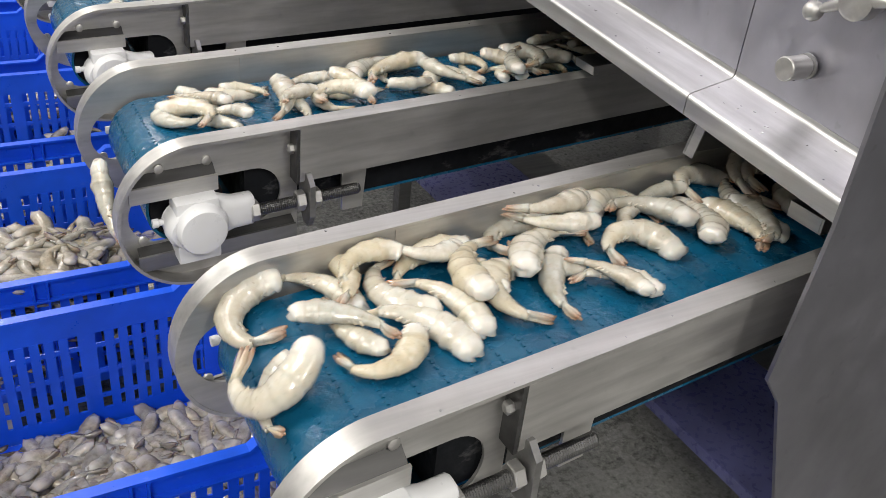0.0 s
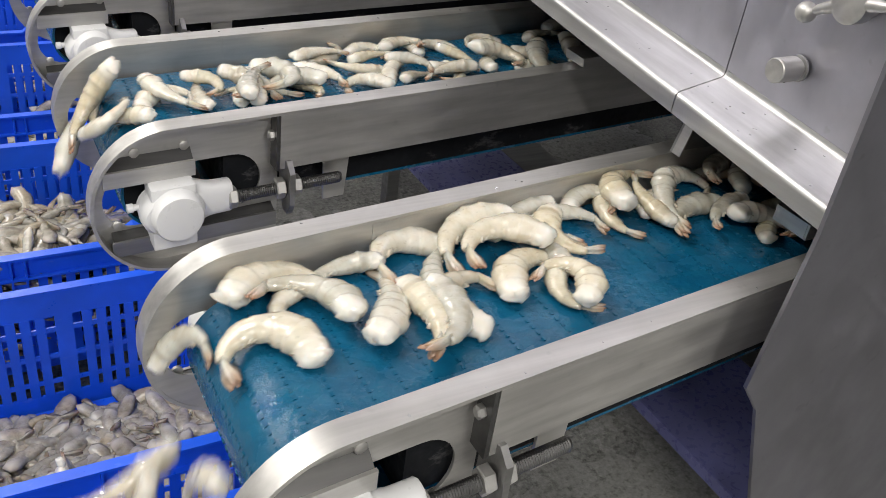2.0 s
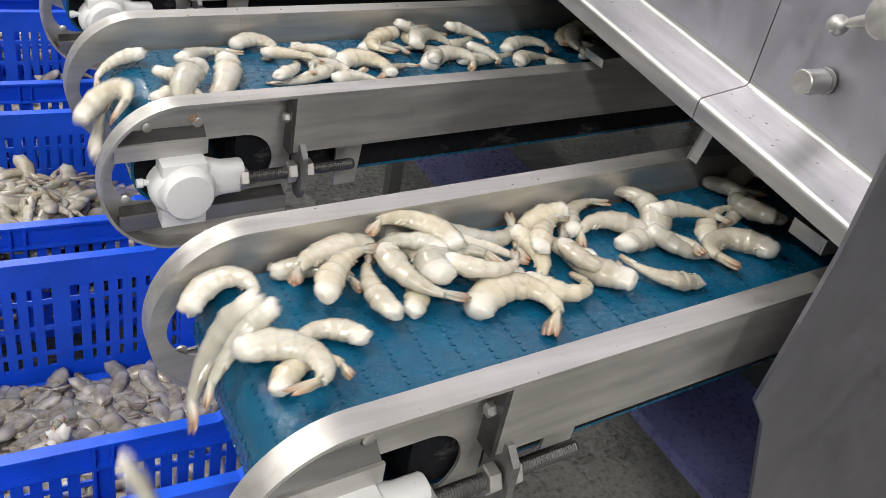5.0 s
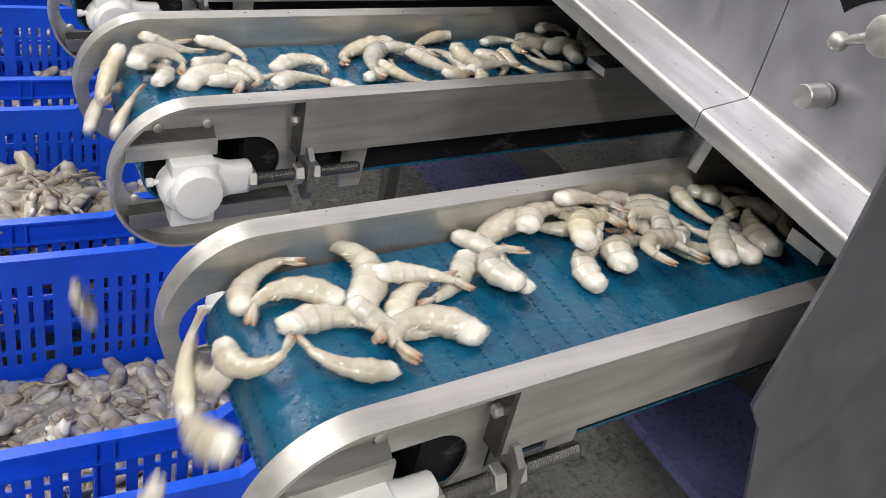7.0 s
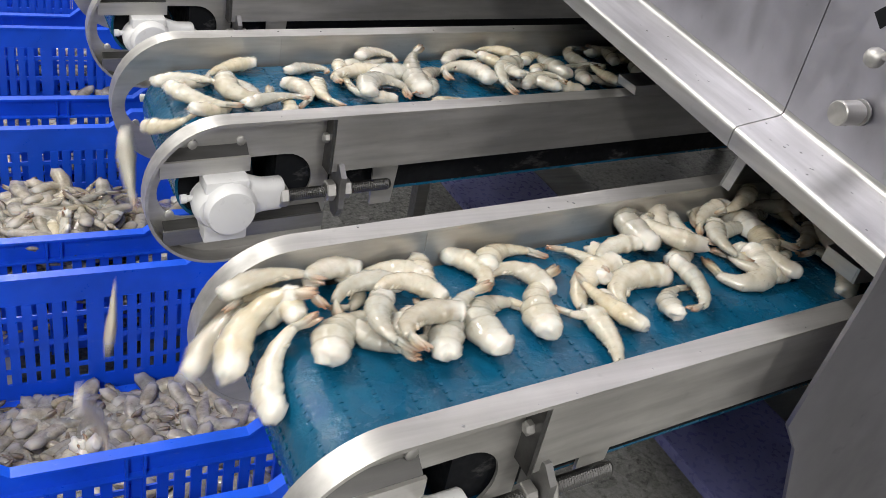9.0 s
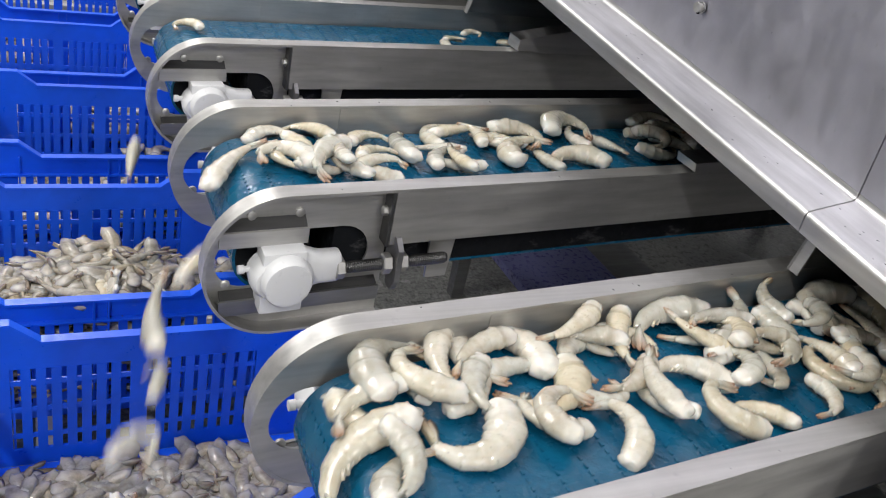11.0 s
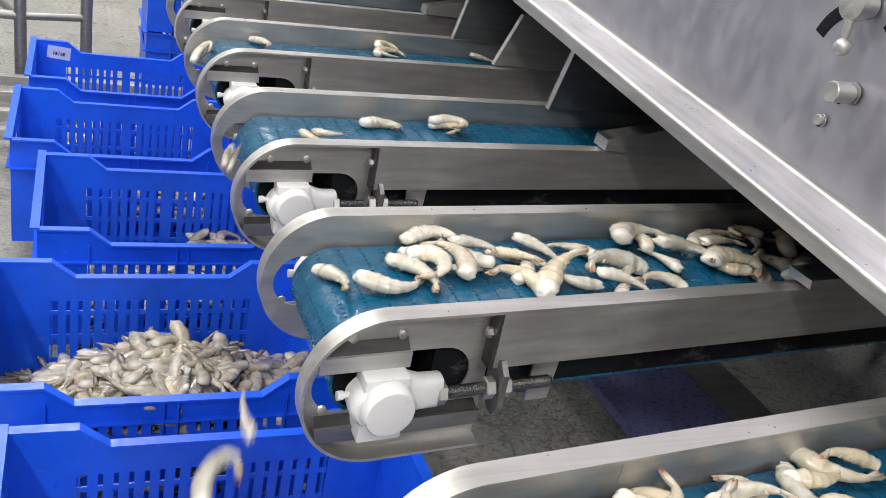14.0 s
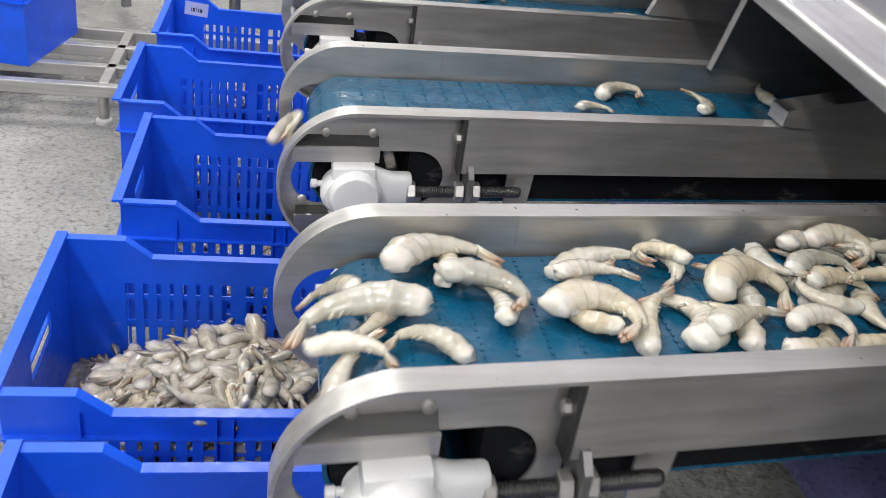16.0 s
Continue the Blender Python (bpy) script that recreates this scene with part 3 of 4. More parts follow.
rail_rack("crate_stand", "low steel stand carrying the row of crates", [(-0.33, -0.295, -0.5, 2.10), (0.0, 0.035, -0.5, 2.10)],
          [(x, y) for x in (-0.312, 0.018) for y in (-0.42, 0.45, 1.3, 2.05)], BASE)
crate(-1.105, 2.46, BASE, -10.6, "blue slotted plastic crate alone on the rack")
for k in range(3):
    crate(0.125, 3.05, 0.003 + k * 0.256, 0, "blue slotted plastic crate in a stack on the floor")


def steel_table():
    t = thing("steel_frame", -1.2, 3.35, 0, "open stainless steel tube frame on the floor", "frame")
    def tubing(a, b, r, nm):
        bm = bmesh.new()
        d = Vector(b) - Vector(a)
        q = d.to_track_quat("Z", "Y")
        rings = [[tuple(Vector(a) + q @ Vector((r * math.cos(k * math.pi / 6), r * math.sin(k * math.pi / 6), h)) - Vector((-1.2, 3.35, 0))) for k in range(12)] for h in (0, d.length)]
        tube(bm, rings)
        part(nm, bm, STEEL_DARK, t, smooth=True)
    legs = [(-0.79, 3.35), (-0.55, 2.74), (-0.34, 2.80), (-2.0, 2.74), (-2.0, 3.35)]
    for x, y in legs:
        tubing((x, y, 0), (x, y, 1.25), 0.02, "leg")
    for z in (0.30, 1.22):
        tubing((-0.79, 3.35, z), (-2.0, 3.35, z), 0.016, "rail")
        tubing((-0.55, 2.74, z), (-2.0, 2.74, z), 0.016, "rail")
        tubing((-0.55, 2.74, z), (-0.34, 2.80, z), 0.014, "rail")
        tubing((-0.79, 3.35, z), (-0.55, 2.74, z), 0.016, "rail")
        tubing((-2.0, 2.74, z), (-2.0, 3.35, z), 0.016, "rail")


steel_table()


def paper_label(x, y, z):
    bm = bmesh.new()
    box(bm, -0.032, 0.032, -0.0008, 0.0, -0.019, 0.019)
    ob = part("paper_label", bm, PAPER)
    ob.location = (x, y, z)
    ob.rotation_euler = (0, radians(6), 0)
    tagged(ob, "pale paper label with a short pen mark on the crate wall", "label")
    for k, (dx, w, h) in enumerate(((-0.014, 0.003, 0.010), (-0.007, 0.006, 0.010), (0.0, 0.002, 0.013), (0.006, 0.003, 0.010), (0.013, 0.006, 0.010))):
        bm = bmesh.new()
        box(bm, dx - w / 2, dx + w / 2, -0.0013, -0.0009, -0.008, -0.008 + h)
        part("mark", bm, INK, ob)


paper_label(CRATES[5][0] + 0.065, CRATES[5][1] + CW - WALL - 0.0004, RIM - 0.034)


# ---- fittings on the machine's front panel ----
WX = GX + 0.052


def stub(name, y, z, r, length, label):
    ob = thing(name, WX, y, z, label, "fitting")
    bm = bmesh.new()
    lathe(bm, [(0, r * 0.8), (-0.006, r * 0.8), (-0.006, r), (-length + 0.001, r), (-length, r * 0.92)], "x", (0, 0, 0), 24)
    part("pin", bm, STEEL, ob, smooth=True)
    bm = bmesh.new()
    lathe(bm, [(0.0, r * 1.08), (-0.0015, r * 1.08), (-0.002, r * 1.0)], "x", (0, 0, 0), 24)
    part("collar", bm, STEEL_DARK, ob, smooth=True)
    bm = bmesh.new()
    lathe(bm, [(-r - 0.001, 0.0018), (-r * 0.4, 0.0018)], "z", (-length * 0.45, 0, 0), 8)
    part("set_screw", bm, DARK, ob)


def clamp_knob(y, z, arms):
    ob = thing("clamp_handle", WX, y, z, "steel clamp handle with ball-ended arms", "handle")
    bm = bmesh.new()
    lathe(bm, [(0, 0.012), (-0.010, 0.012), (-0.012, 0.016), (-0.024, 0.016), (-0.026, 0.013)], "x", (0, 0, 0), 26)
    part("hub", bm, STEEL, ob, smooth=True)
    for ang, ln in arms:
        bm = bmesh.new()
        prof = [(0.012, 0.0055), (ln - 0.012, 0.0042)] + [(ln + 0.0085 * math.sin(radians(a)), 0.0085 * math.cos(radians(a))) for a in range(-70, 91, 16)]
        lathe(bm, [(d, max(r, 0.0004)) for d, r in prof], "z", (0, 0, 0), 14)
        bmesh.ops.rotate(bm, verts=bm.verts, matrix=Matrix.Rotation(radians(ang), 3, "X"))
        bmesh.ops.translate(bm, verts=bm.verts, vec=(-0.02, 0, 0))
        part("arm", bm, STEEL, ob, smooth=True)


stub("locating_pin", -0.289, 0.889, 0.0104, 0.028, "short round steel pin on the machine panel")
stub("locating_pin", 0.038, 0.976, 0.0104, 0.028, "short round steel pin on the machine panel")
stub("panel_bolt", 0.062, 0.940, 0.0058, 0.008, "small steel bolt head below a pin")
clamp_knob(-0.331, 0.959, ((-118, 0.042), (78, 0.040)))
clamp_knob(0.056, 1.058, ((174, 0.041), (20, 0.042)))


def curved_slot(y, z, radius, a0, a1, half):
    """A dark curved inlay, coloured as the shaded opening in which a clamp slides."""
    bm = bmesh.new()
    outer = [(radius + half, a0 + (a1 - a0) * k / 10) for k in range(11)]
    inner = [(radius - half, a1 + (a0 - a1) * k / 10) for k in range(11)]
    prism(bm, [(r * math.cos(radians(a)), r * math.sin(radians(a))) for r, a in outer + inner], -0.0004, 0.02, "x")
    ob = part("panel_slot", bm, DARK)
    ob.location = (WX + 0.002, y, z)
    return tagged(ob, "dark curved inlay standing in for a shaded slot in the steel machine panel", "slot")


curved_slot(0.056, 1.000, 0.056, 18, 62, 0.0075)
curved_slot(0.056, 1.000, 0.056, 118, 150, 0.0075)
curved_slot(-0.331, 0.905, 0.085, 40, 72, 0.0075)


def droplets(name, places, label):
    rnd = random.Random(4)
    bm = bmesh.new()
    for (x, y, z), n in places:
        r = rnd.uniform(0.0006, 0.0013)
        nv = Vector(n).normalized()
        q = nv.to_track_quat("Z", "Y")
        rings = []
        for a in (0, 35, 65, 88):
            rr, h = r * math.cos(radians(a)), r * 0.35 * math.sin(radians(a))
            rings.append([tuple(Vector((x, y, z)) + q @ Vector((rr * math.cos(k * math.pi / 4), rr * 1.3 * math.sin(k * math.pi / 4), h))) for k in range(8)])
        tube(bm, rings)
    return tagged(part(name, bm, WATER, None, "", True), label, "water drops", kind="stuff")


def make_water():
    m, nt, b = nodes_of("water")
    b.inputs["Base Color"].default_value = (0.95, 0.97, 1, 1)
    b.inputs["Roughness"].default_value = 0.03
    b.inputs["IOR"].default_value = 1.33
    b.inputs["Transmission Weight"].default_value = 1.0
    return m


WATER = make_water()
wet = random.Random(9)
on_ledge = [((GX + wet.uniform(0.008, 0.045), yy, 0.0), (0, 0, 1)) for yy in [wet.uniform(-0.4, 0.9) for k in range(60)]]
on_ledge = [((x, y, ledge_z(y) + 0.0206 + (x - GX - 0.005) * 0.209), n) for (x, y, z), n in on_ledge]
on_panel = [((WX + 0.0018, wet.uniform(-0.4, 0.6), wet.uniform(0.92, 1.12)), (-1, 0, 0)) for k in range(46)]
droplets("ledge_drop", on_ledge, "scattered clear water drops on the steel ledge")
droplets("panel_drop", on_panel, "clear water drops running on the steel panel")
rim_drops = []
for k in range(26):
    i = wet.choice((-1, -1, 0, 0, 1))
    near = wet.random() < 0.5
    dx = wet.uniform(-0.1, 0.45)
    rim_drops.append(((dx, SKEW * dx + PITCH * i + (wet.uniform(N_OUT + 0.003, N_IN - 0.003) if near else wet.uniform(F_IN + 0.003, F_OUT - 0.003)), TOP + 0.0001), (0, 0, 1)))
droplets("rim_drop", rim_drops, "small clear water drops on the conveyor rims")


# ---- shrimp ----
def shrimp_shape(bend, rings, around, seed, length=0.075):
    """Body rings of a headless shrimp lying on its side; the back bulges to +y when bend is positive."""
    rnd = random.Random(seed)
    th, n = radians(bend), 60
    pts, x, y = [(0.0, 0.0)], 0.0, 0.0
    phis = [th * 0.44 - th * (k / n) ** 1.35 for k in range(n + 1)]
    for k in range(n):
        x += math.cos(phis[k]) * length / n
        y += math.sin(phis[k]) * length / n
        pts.append((x, y))
    mx = (pts[0][0] + pts[-1][0]) / 2
    my = (pts[0][1] + pts[-1][1]) / 2 + 0.55 * ((pts[n // 2][1]) - (pts[0][1] + pts[-1][1]) / 2)
    s = 1.0 if bend >= 0 else -1.0
    body, along = [], []
    for i in range(rings):
        u = 0.83 * (i / (rings - 1))
        k = u * n
        k0 = min(int(k), n - 1)
        f = k - k0
        px, py = (pts[k0][a] + f * (pts[k0 + 1][a] - pts[k0][a]) for a in (0, 1))
        ph = phis[k0]
        start = 0.74 + 0.26 * min(1.0, u / 0.24)
        if i < 4:
            start *= (0.42, 0.76, 0.90, 0.97)[i] if rings > 20 else (0.42, 1, 1, 1)[i]
        w = max(0.0, (u / 0.83 - 0.34) / 0.66)
        r = 0.0094 * start * (1 - 0.66 * w ** 1.15)
        seg = (u * 7.6) % 1.0
        r *= 1 + (0.075 * seg ** 2 - 0.025 if u > 0.05 else 0)
        nx, ny = -math.sin(ph), math.cos(ph)
        ring = []
        for a in range(around):
            g = 2 * math.pi * a / around
            c, d = math.cos(g), math.sin(g)
            back = c * s
            rr = r * (1.16 if back > 0 else 1.02 - 0.10 * abs(d))
            wob = 1 + 0.11 * noise.noise(Vector((c * 1.0 + seed * 3.1, d * 1.0, u * 10))) + (0.22 * noise.noise(Vector((c * 3, d * 3, seed * 1.7))) if u < 0.05 else 0)
            push = 0.0040 * noise.noise(Vector((seed * 2.3, c * 1.3, d * 1.3))) if u < 0.05 else 0.0
            ring.append((px - mx + nx * rr * c * wob + push, py - my + ny * rr * c * wob, r * 0.80 * d * wob))
        body.append(ring)
        along.append(u)
    end = (px - mx, py - my)
    ph = phis[int(0.9 * n)]
    return body, along, end, ph, s


def fan_lobes(end, ph, s, seed):
    rnd = random.Random(seed + 50)
    lobes = []
    for k, spread in enumerate((-10, -3, 4, 11)):
        a = ph + radians(spread * rnd.uniform(0.5, 1.1) - s * 6)
        ln = 0.0175 * rnd.uniform(0.85, 1.15)
        rings = []
        for t, w in ((0, 0.0016), (0.25, 0.0022), (0.6, 0.0031), (0.85, 0.0022), (1.0, 0.0008)):
            cx, cy = end[0] + math.cos(a) * ln * (t - 0.08), end[1] + math.sin(a) * ln * (t - 0.08)
            wx, wy = -math.sin(a) * w, math.cos(a) * w
            h = 0.0024 * (1 - t) + 0.0007
            dz = 0.0016 * (k % 2) - 0.001
            rings.append([(cx + wx, cy + wy, dz), (cx, cy, dz + h), (cx - wx, cy - wy, dz), (cx, cy, dz - h)])
        lobes.append(rings)
    return lobes


RINGS = 52


def shrimp_meshes(bend, seed):
    body, along, end, ph, s = shrimp_shape(bend, RINGS, 12, seed)
    bm = bmesh.new()
    tube(bm, body)
    bmesh.ops.recalc_face_normals(bm, faces=bm.faces)
    me = bpy.data.meshes.new("shrimp")
    bm.to_mesh(me)
    bm.free()
    at = me.attributes.new("along", "FLOAT", "POINT")
    for i in range(len(me.vertices)):
        at.data[i].value = along[min(i // 12, len(along) - 1)]
    fan = bmesh.new()
    for rings in fan_lobes(end, ph, s, seed):
        tube(fan, rings)
    bmesh.ops.recalc_face_normals(fan, faces=fan.faces)
    mf = bpy.data.meshes.new("tail_fan")
    fan.to_mesh(mf)
    fan.free()
    at = mf.attributes.new("along", "FLOAT", "POINT")
    for i in range(len(mf.vertices)):
        at.data[i].value = 0.88 + 0.12 * ((i // 4) % 5) / 4
    legs = bmesh.new()
    rnd = random.Random(seed)
    rings = []
    for j in range(5, 41):
        c = Vector([sum(p[a] for p in body[j]) / 12 for a in range(3)])
        nxt = Vector([sum(p[a] for p in body[j + 1]) / 12 for a in range(3)])
        d = (nxt - c).normalized()
        inner = Vector((d.y, -d.x, 0)) * s
        r = 0.0092 * (1 - 0.62 * max(0.0, j / (RINGS - 1) - 0.15) ** 1.25)
        reach = r * 0.86 + (0.0017 * (0.35 + (j % 4) / 3) * rnd.uniform(0.5, 1.1) if 5 < j < 40 else -0.002)
        lean = d * 0.004
        rings.append([tuple(c + inner * r * 0.72 + Vector((0, 0, 0.0028))), tuple(c + inner * reach + lean + Vector((0, 0, rnd.uniform(-0.001, 0.001)))), tuple(c + inner * r * 0.72 - Vector((0, 0, 0.0028)))])
    tube(legs, rings)
    bmesh.ops.recalc_face_normals(legs, faces=legs.faces)
    ml = bpy.data.meshes.new("leg_fringe")
    legs.to_mesh(ml)
    legs.free()
    for m in (me, mf, ml):
        m.materials.append(FRINGE if m is ml else SHRIMP)
        for p in m.polygons:
            p.use_smooth = True
    return me, mf, ml


BENDS = (18, 55, 90, 125, 165, 210)
SHAPES = {}
for kb, b in enumerate(BENDS):
    for sg in (1, -1):
        for v in range(2):
            SHAPES[(b * sg, v)] = shrimp_meshes(b * sg, 11 * kb + 3 * v + (1 if sg > 0 else 2))

BATCHES = []
BATCHES.append((-1, [
    (-0.136, 0.116, 136, 209, 125), (-0.127, 0.190, -106, -192, 112), (-0.076, 0.138, -41, 36, 87), (-0.075, 0.193, 143, -109, 93),
    (-0.061, 0.098, -179, 137, 93), (-0.054, 0.193, -107, 48, 95), (-0.033, 0.193, -150, -111, 85), (-0.023, 0.115, 135, -69, 110),
    (-0.017, 0.167, 91, 125, 109), (0.012, 0.133, 117, -85, 103), (0.024, 0.191, -161, -94, 101), (0.025, 0.193, 161, 149, 84),
    (0.054, 0.158, 58, 68, 116), (0.067, 0.120, -93, -131, 116), (0.114, 0.115, -116, -58, 100), (0.120, 0.193, -163, -200, 109),
    (0.125, 0.156, 27, 76, 125), (0.151, 0.176, 157, 12, 90),
]))
BATCHES.append((-1, [
    (0.154, 0.095, 117, -40, 80), (0.159, 0.193, -170, 29, 102), (0.216, 0.130, 179, -215, 125), (0.245, 0.193, -13, 138, 125),
    (0.258, 0.165, 145, -149, 125), (0.297, 0.193, -175, -4, 80), (0.310, 0.142, 67, -19, 125), (0.338, 0.116, -103, 50, 125),
    (0.349, 0.102, -119, 89, 114), (0.360, 0.193, -151, -151, 114), (0.377, 0.119, 44, 192, 119), (0.382, 0.166, 55, 44, 80),
    (0.424, 0.193, -172, -145, 80), (0.430, 0.185, -149, -125, 125), (0.433, 0.161, -171, -154, 116), (0.451, 0.127, 13, 142, 125),
    (0.474, 0.099, 116, -215, 97), (0.497, 0.193, -137, -117, 100),
]))
BATCHES.append((-1, [
    (0.498, 0.155, -80, -134, 99), (0.546, 0.182, -28, 102, 89), (0.564, 0.193, -40, 188, 80), (0.585, 0.173, -94, -90, 80),
    (0.614, 0.170, 86, 27, 80), (0.617, 0.193, 36, 129, 113), (0.641, 0.166, -114, -59, 89), (0.673, 0.143, -154, -71, 108),
    (0.686, 0.127, -153, -44, 85), (0.693, 0.190, -39, 188, 87), (0.710, 0.092, -70, 215, 105), (0.741, 0.112, -160, -188, 80),
    (0.761, 0.190, -148, -63, 108), (0.766, 0.166, 41, 51, 85), (0.796, 0.150, 83, 28, 80), (0.827, 0.147, -64, -65, 92),
    (0.836, 0.182, 176, -140, 80), (0.848, 0.193, 162, -116, 95),
]))
BATCHES.append((-1, [
    (0.882, 0.154, 7, 177, 125), (0.890, 0.136, -2, -125, 80), (0.910, 0.174, -36, 40, 80), (0.914, 0.098, -39, 215, 125),
    (0.932, 0.193, 4, -124, 102), (0.940, 0.150, -108, 79, 84), (0.959, 0.107, 5, -215, 88), (0.974, 0.181, -146, -75, 97),
    (0.987, 0.168, 40, 63, 80), (0.996, 0.132, 94, 95, 108), (1.014, 0.120, -32, -136, 80), (1.042, 0.193, 28, 126, 82),
    (1.053, 0.164, 180, -105, 90), (1.064, 0.091, 145, 75, 80), (1.076, 0.126, -37, 139, 105), (1.101, 0.186, 104, -157, 125),
    (1.116, 0.116, -29, -91, 80), (1.137, 0.096, -163, -189, 118),
]))
BATCHES.append((-1, [
    (1.157, 0.150, -20, 7, 82), (1.183, 0.148, -146, 12, 80), (1.237, 0.170, -88, 93, 85), (1.244, 0.146, 53, 134, 96),
    (1.258, 0.189, -146, -78, 111), (1.337, 0.189, 11, 117, 98), (1.341, 0.132, 41, 125, 96), (1.347, 0.164, 25, 127, 106),
    (1.358, 0.193, -9, 92, 80), (1.395, 0.193, -134, -122, 86), (1.399, 0.137, 25, 114, 125), (1.417, 0.125, -95, -68, 80),
    (1.419, 0.175, -162, -106, 80), (1.431, 0.108, -139, -115, 93), (1.442, 0.162, -172, -120, 80), (1.446, 0.193, -175, -106, 80),
    (1.478, 0.122, 46, 49, 100), (1.483, 0.175, -77, -84, 80),
]))
BATCHES.append((-1, [
    (1.516, 0.180, -99, 134, 85), (1.518, 0.119, 40, 135, 125), (1.554, 0.162, 161, -134, 80), (1.571, 0.192, 12, 114, 90),
    (1.575, 0.130, 57, 42, 111), (1.582, 0.070, -104, 63, 80), (1.604, 0.102, 109, 56, 80), (1.628, 0.166, 106, -111, 80),
    (1.635, 0.133, -135, -76, 105), (1.684, 0.117, -144, -121, 115), (1.698, 0.095, -110, 109, 80), (1.701, 0.158, -152, -73, 80),
    (1.727, 0.193, 41, 163, 125), (1.742, 0.172, 100, 148, 95), (1.763, 0.112, 180, 175, 125), (1.769, 0.189, -97, -93, 84),
    (1.785, 0.149, -102, -66, 80), (1.803, 0.189, -152, -22, 80),
]))
BATCHES.append((-1, [
    (1.830, 0.167, -9, 84, 80), (1.832, 0.193, 157, -215, 125), (1.837, 0.110, 48, 199, 86), (1.848, 0.142, -160, 138, 114),
    (1.875, 0.088, 97, -162, 86), (1.900, 0.126, -8, -215, 83), (1.909, 0.184, 168, -42, 80), (1.911, 0.193, -157, 22, 80),
    (1.932, 0.130, -152, 49, 80), (1.946, 0.113, 78, 45, 85), (1.955, 0.177, -112, -45, 80), (1.984, 0.077, 84, 188, 93),
    (2.004, 0.125, 166, -123, 94), (2.011, 0.159, 128, 61, 80), (2.021, 0.190, -163, -72, 125), (2.033, 0.170, 178, -66, 80),
    (2.065, 0.118, 87, -177, 80), (2.080, 0.166, 45, -29, 125),
]))
BATCHES.append((-1, [
    (2.105, 0.098, 103, 215, 102), (2.107, 0.136, -121, 84, 111), (2.150, 0.090, 127, 111, 80), (2.181, 0.170, -143, -152, 113),
    (2.226, 0.143, -117, 48, 99),
]))
BATCHES.append((0, [
    (-0.151, 0.118, -113, -45, 125), (-0.082, 0.115, -72, 104, 109), (-0.060, 0.146, 141, -91, 78), (-0.047, 0.099, 163, -135, 72),
    (-0.007, 0.151, -44, 117, 72), (0.024, 0.120, -109, 62, 103), (0.036, 0.108, -136, -11, 88), (0.080, 0.170, -170, -73, 81),
    (0.089, 0.109, 180, -215, 125), (0.110, 0.109, -73, 15, 86), (0.174, 0.186, 11, 126, 122), (0.183, 0.154, -156, -95, 125),
    (0.190, 0.105, 19, -163, 84), (0.244, 0.118, -62, -23, 95), (0.289, 0.130, -72, 145, 76), (0.323, 0.104, -93, 147, 96),
    (0.333, 0.094, 60, 59, 90), (0.366, 0.116, -98, 134, 125),
]))
BATCHES.append((0, [
    (0.392, 0.103, -161, -166, 98), (0.431, 0.136, -62, 45, 98), (0.453, 0.177, -8, 27, 72), (0.474, 0.094, -173, -165, 86),
    (0.499, 0.151, 9, 24, 72), (0.509, 0.184, -37, 145, 72), (0.537, 0.095, 28, 19, 72), (0.549, 0.118, -59, 73, 77),
    (0.573, 0.174, -18, 204, 90), (0.583, 0.082, -179, -55, 75), (0.604, 0.173, -176, -161, 80), (0.610, 0.110, -62, 68, 74),
    (0.675, 0.106, -58, 204, 125), (0.689, 0.173, -167, -124, 77), (0.727, 0.098, -81, 128, 78), (0.734, 0.072, -108, -25, 125),
    (0.774, 0.097, -122, 6, 125), (0.781, 0.169, 18, 93, 85),
]))
BATCHES.append((0, [
    (0.843, 0.182, -47, 171, 84), (0.856, 0.101, 54, -32, 72), (0.869, 0.122, -22, 91, 72), (0.898, 0.140, -179, -116, 72),
    (0.904, 0.099, -155, -118, 72), (0.935, 0.077, -8, 81, 72), (0.964, 0.114, -49, 215, 109), (1.001, 0.156, -116, -110, 104),
    (1.001, 0.097, 31, 106, 72), (1.043, 0.148, -13, 201, 92), (1.067, 0.182, -17, -39, 72), (1.090, 0.110, -33, 215, 107),
    (1.121, 0.168, -42, 107, 75), (1.128, 0.100, -84, 86, 76), (1.188, 0.097, 20, 80, 89), (1.203, 0.135, -27, 157, 90),
    (1.239, 0.059, -94, 106, 75), (1.285, 0.166, -147, -72, 118),
]))
BATCHES.append((0, [
    (1.298, 0.111, 40, -1, 75), (1.311, 0.129, -116, -36, 105), (1.339, 0.095, -34, 0, 72), (1.371, 0.146, -19, 81, 79),
    (1.375, 0.102, -35, -9, 86), (1.415, 0.186, -153, -55, 81), (1.424, 0.115, -27, -186, 99), (1.446, 0.087, -5, 58, 72),
    (1.481, 0.115, -94, 75, 89), (1.514, 0.112, -90, -26, 85), (1.518, 0.174, -31, 130, 72), (1.556, 0.156, -93, -41, 74),
    (1.570, 0.142, -153, -112, 102), (1.571, 0.099, -1, 177, 102), (1.609, 0.186, -16, 132, 72), (1.629, 0.116, -48, 196, 125),
    (1.645, 0.128, 72, 36, 125), (1.655, 0.067, 32, 49, 79),
]))
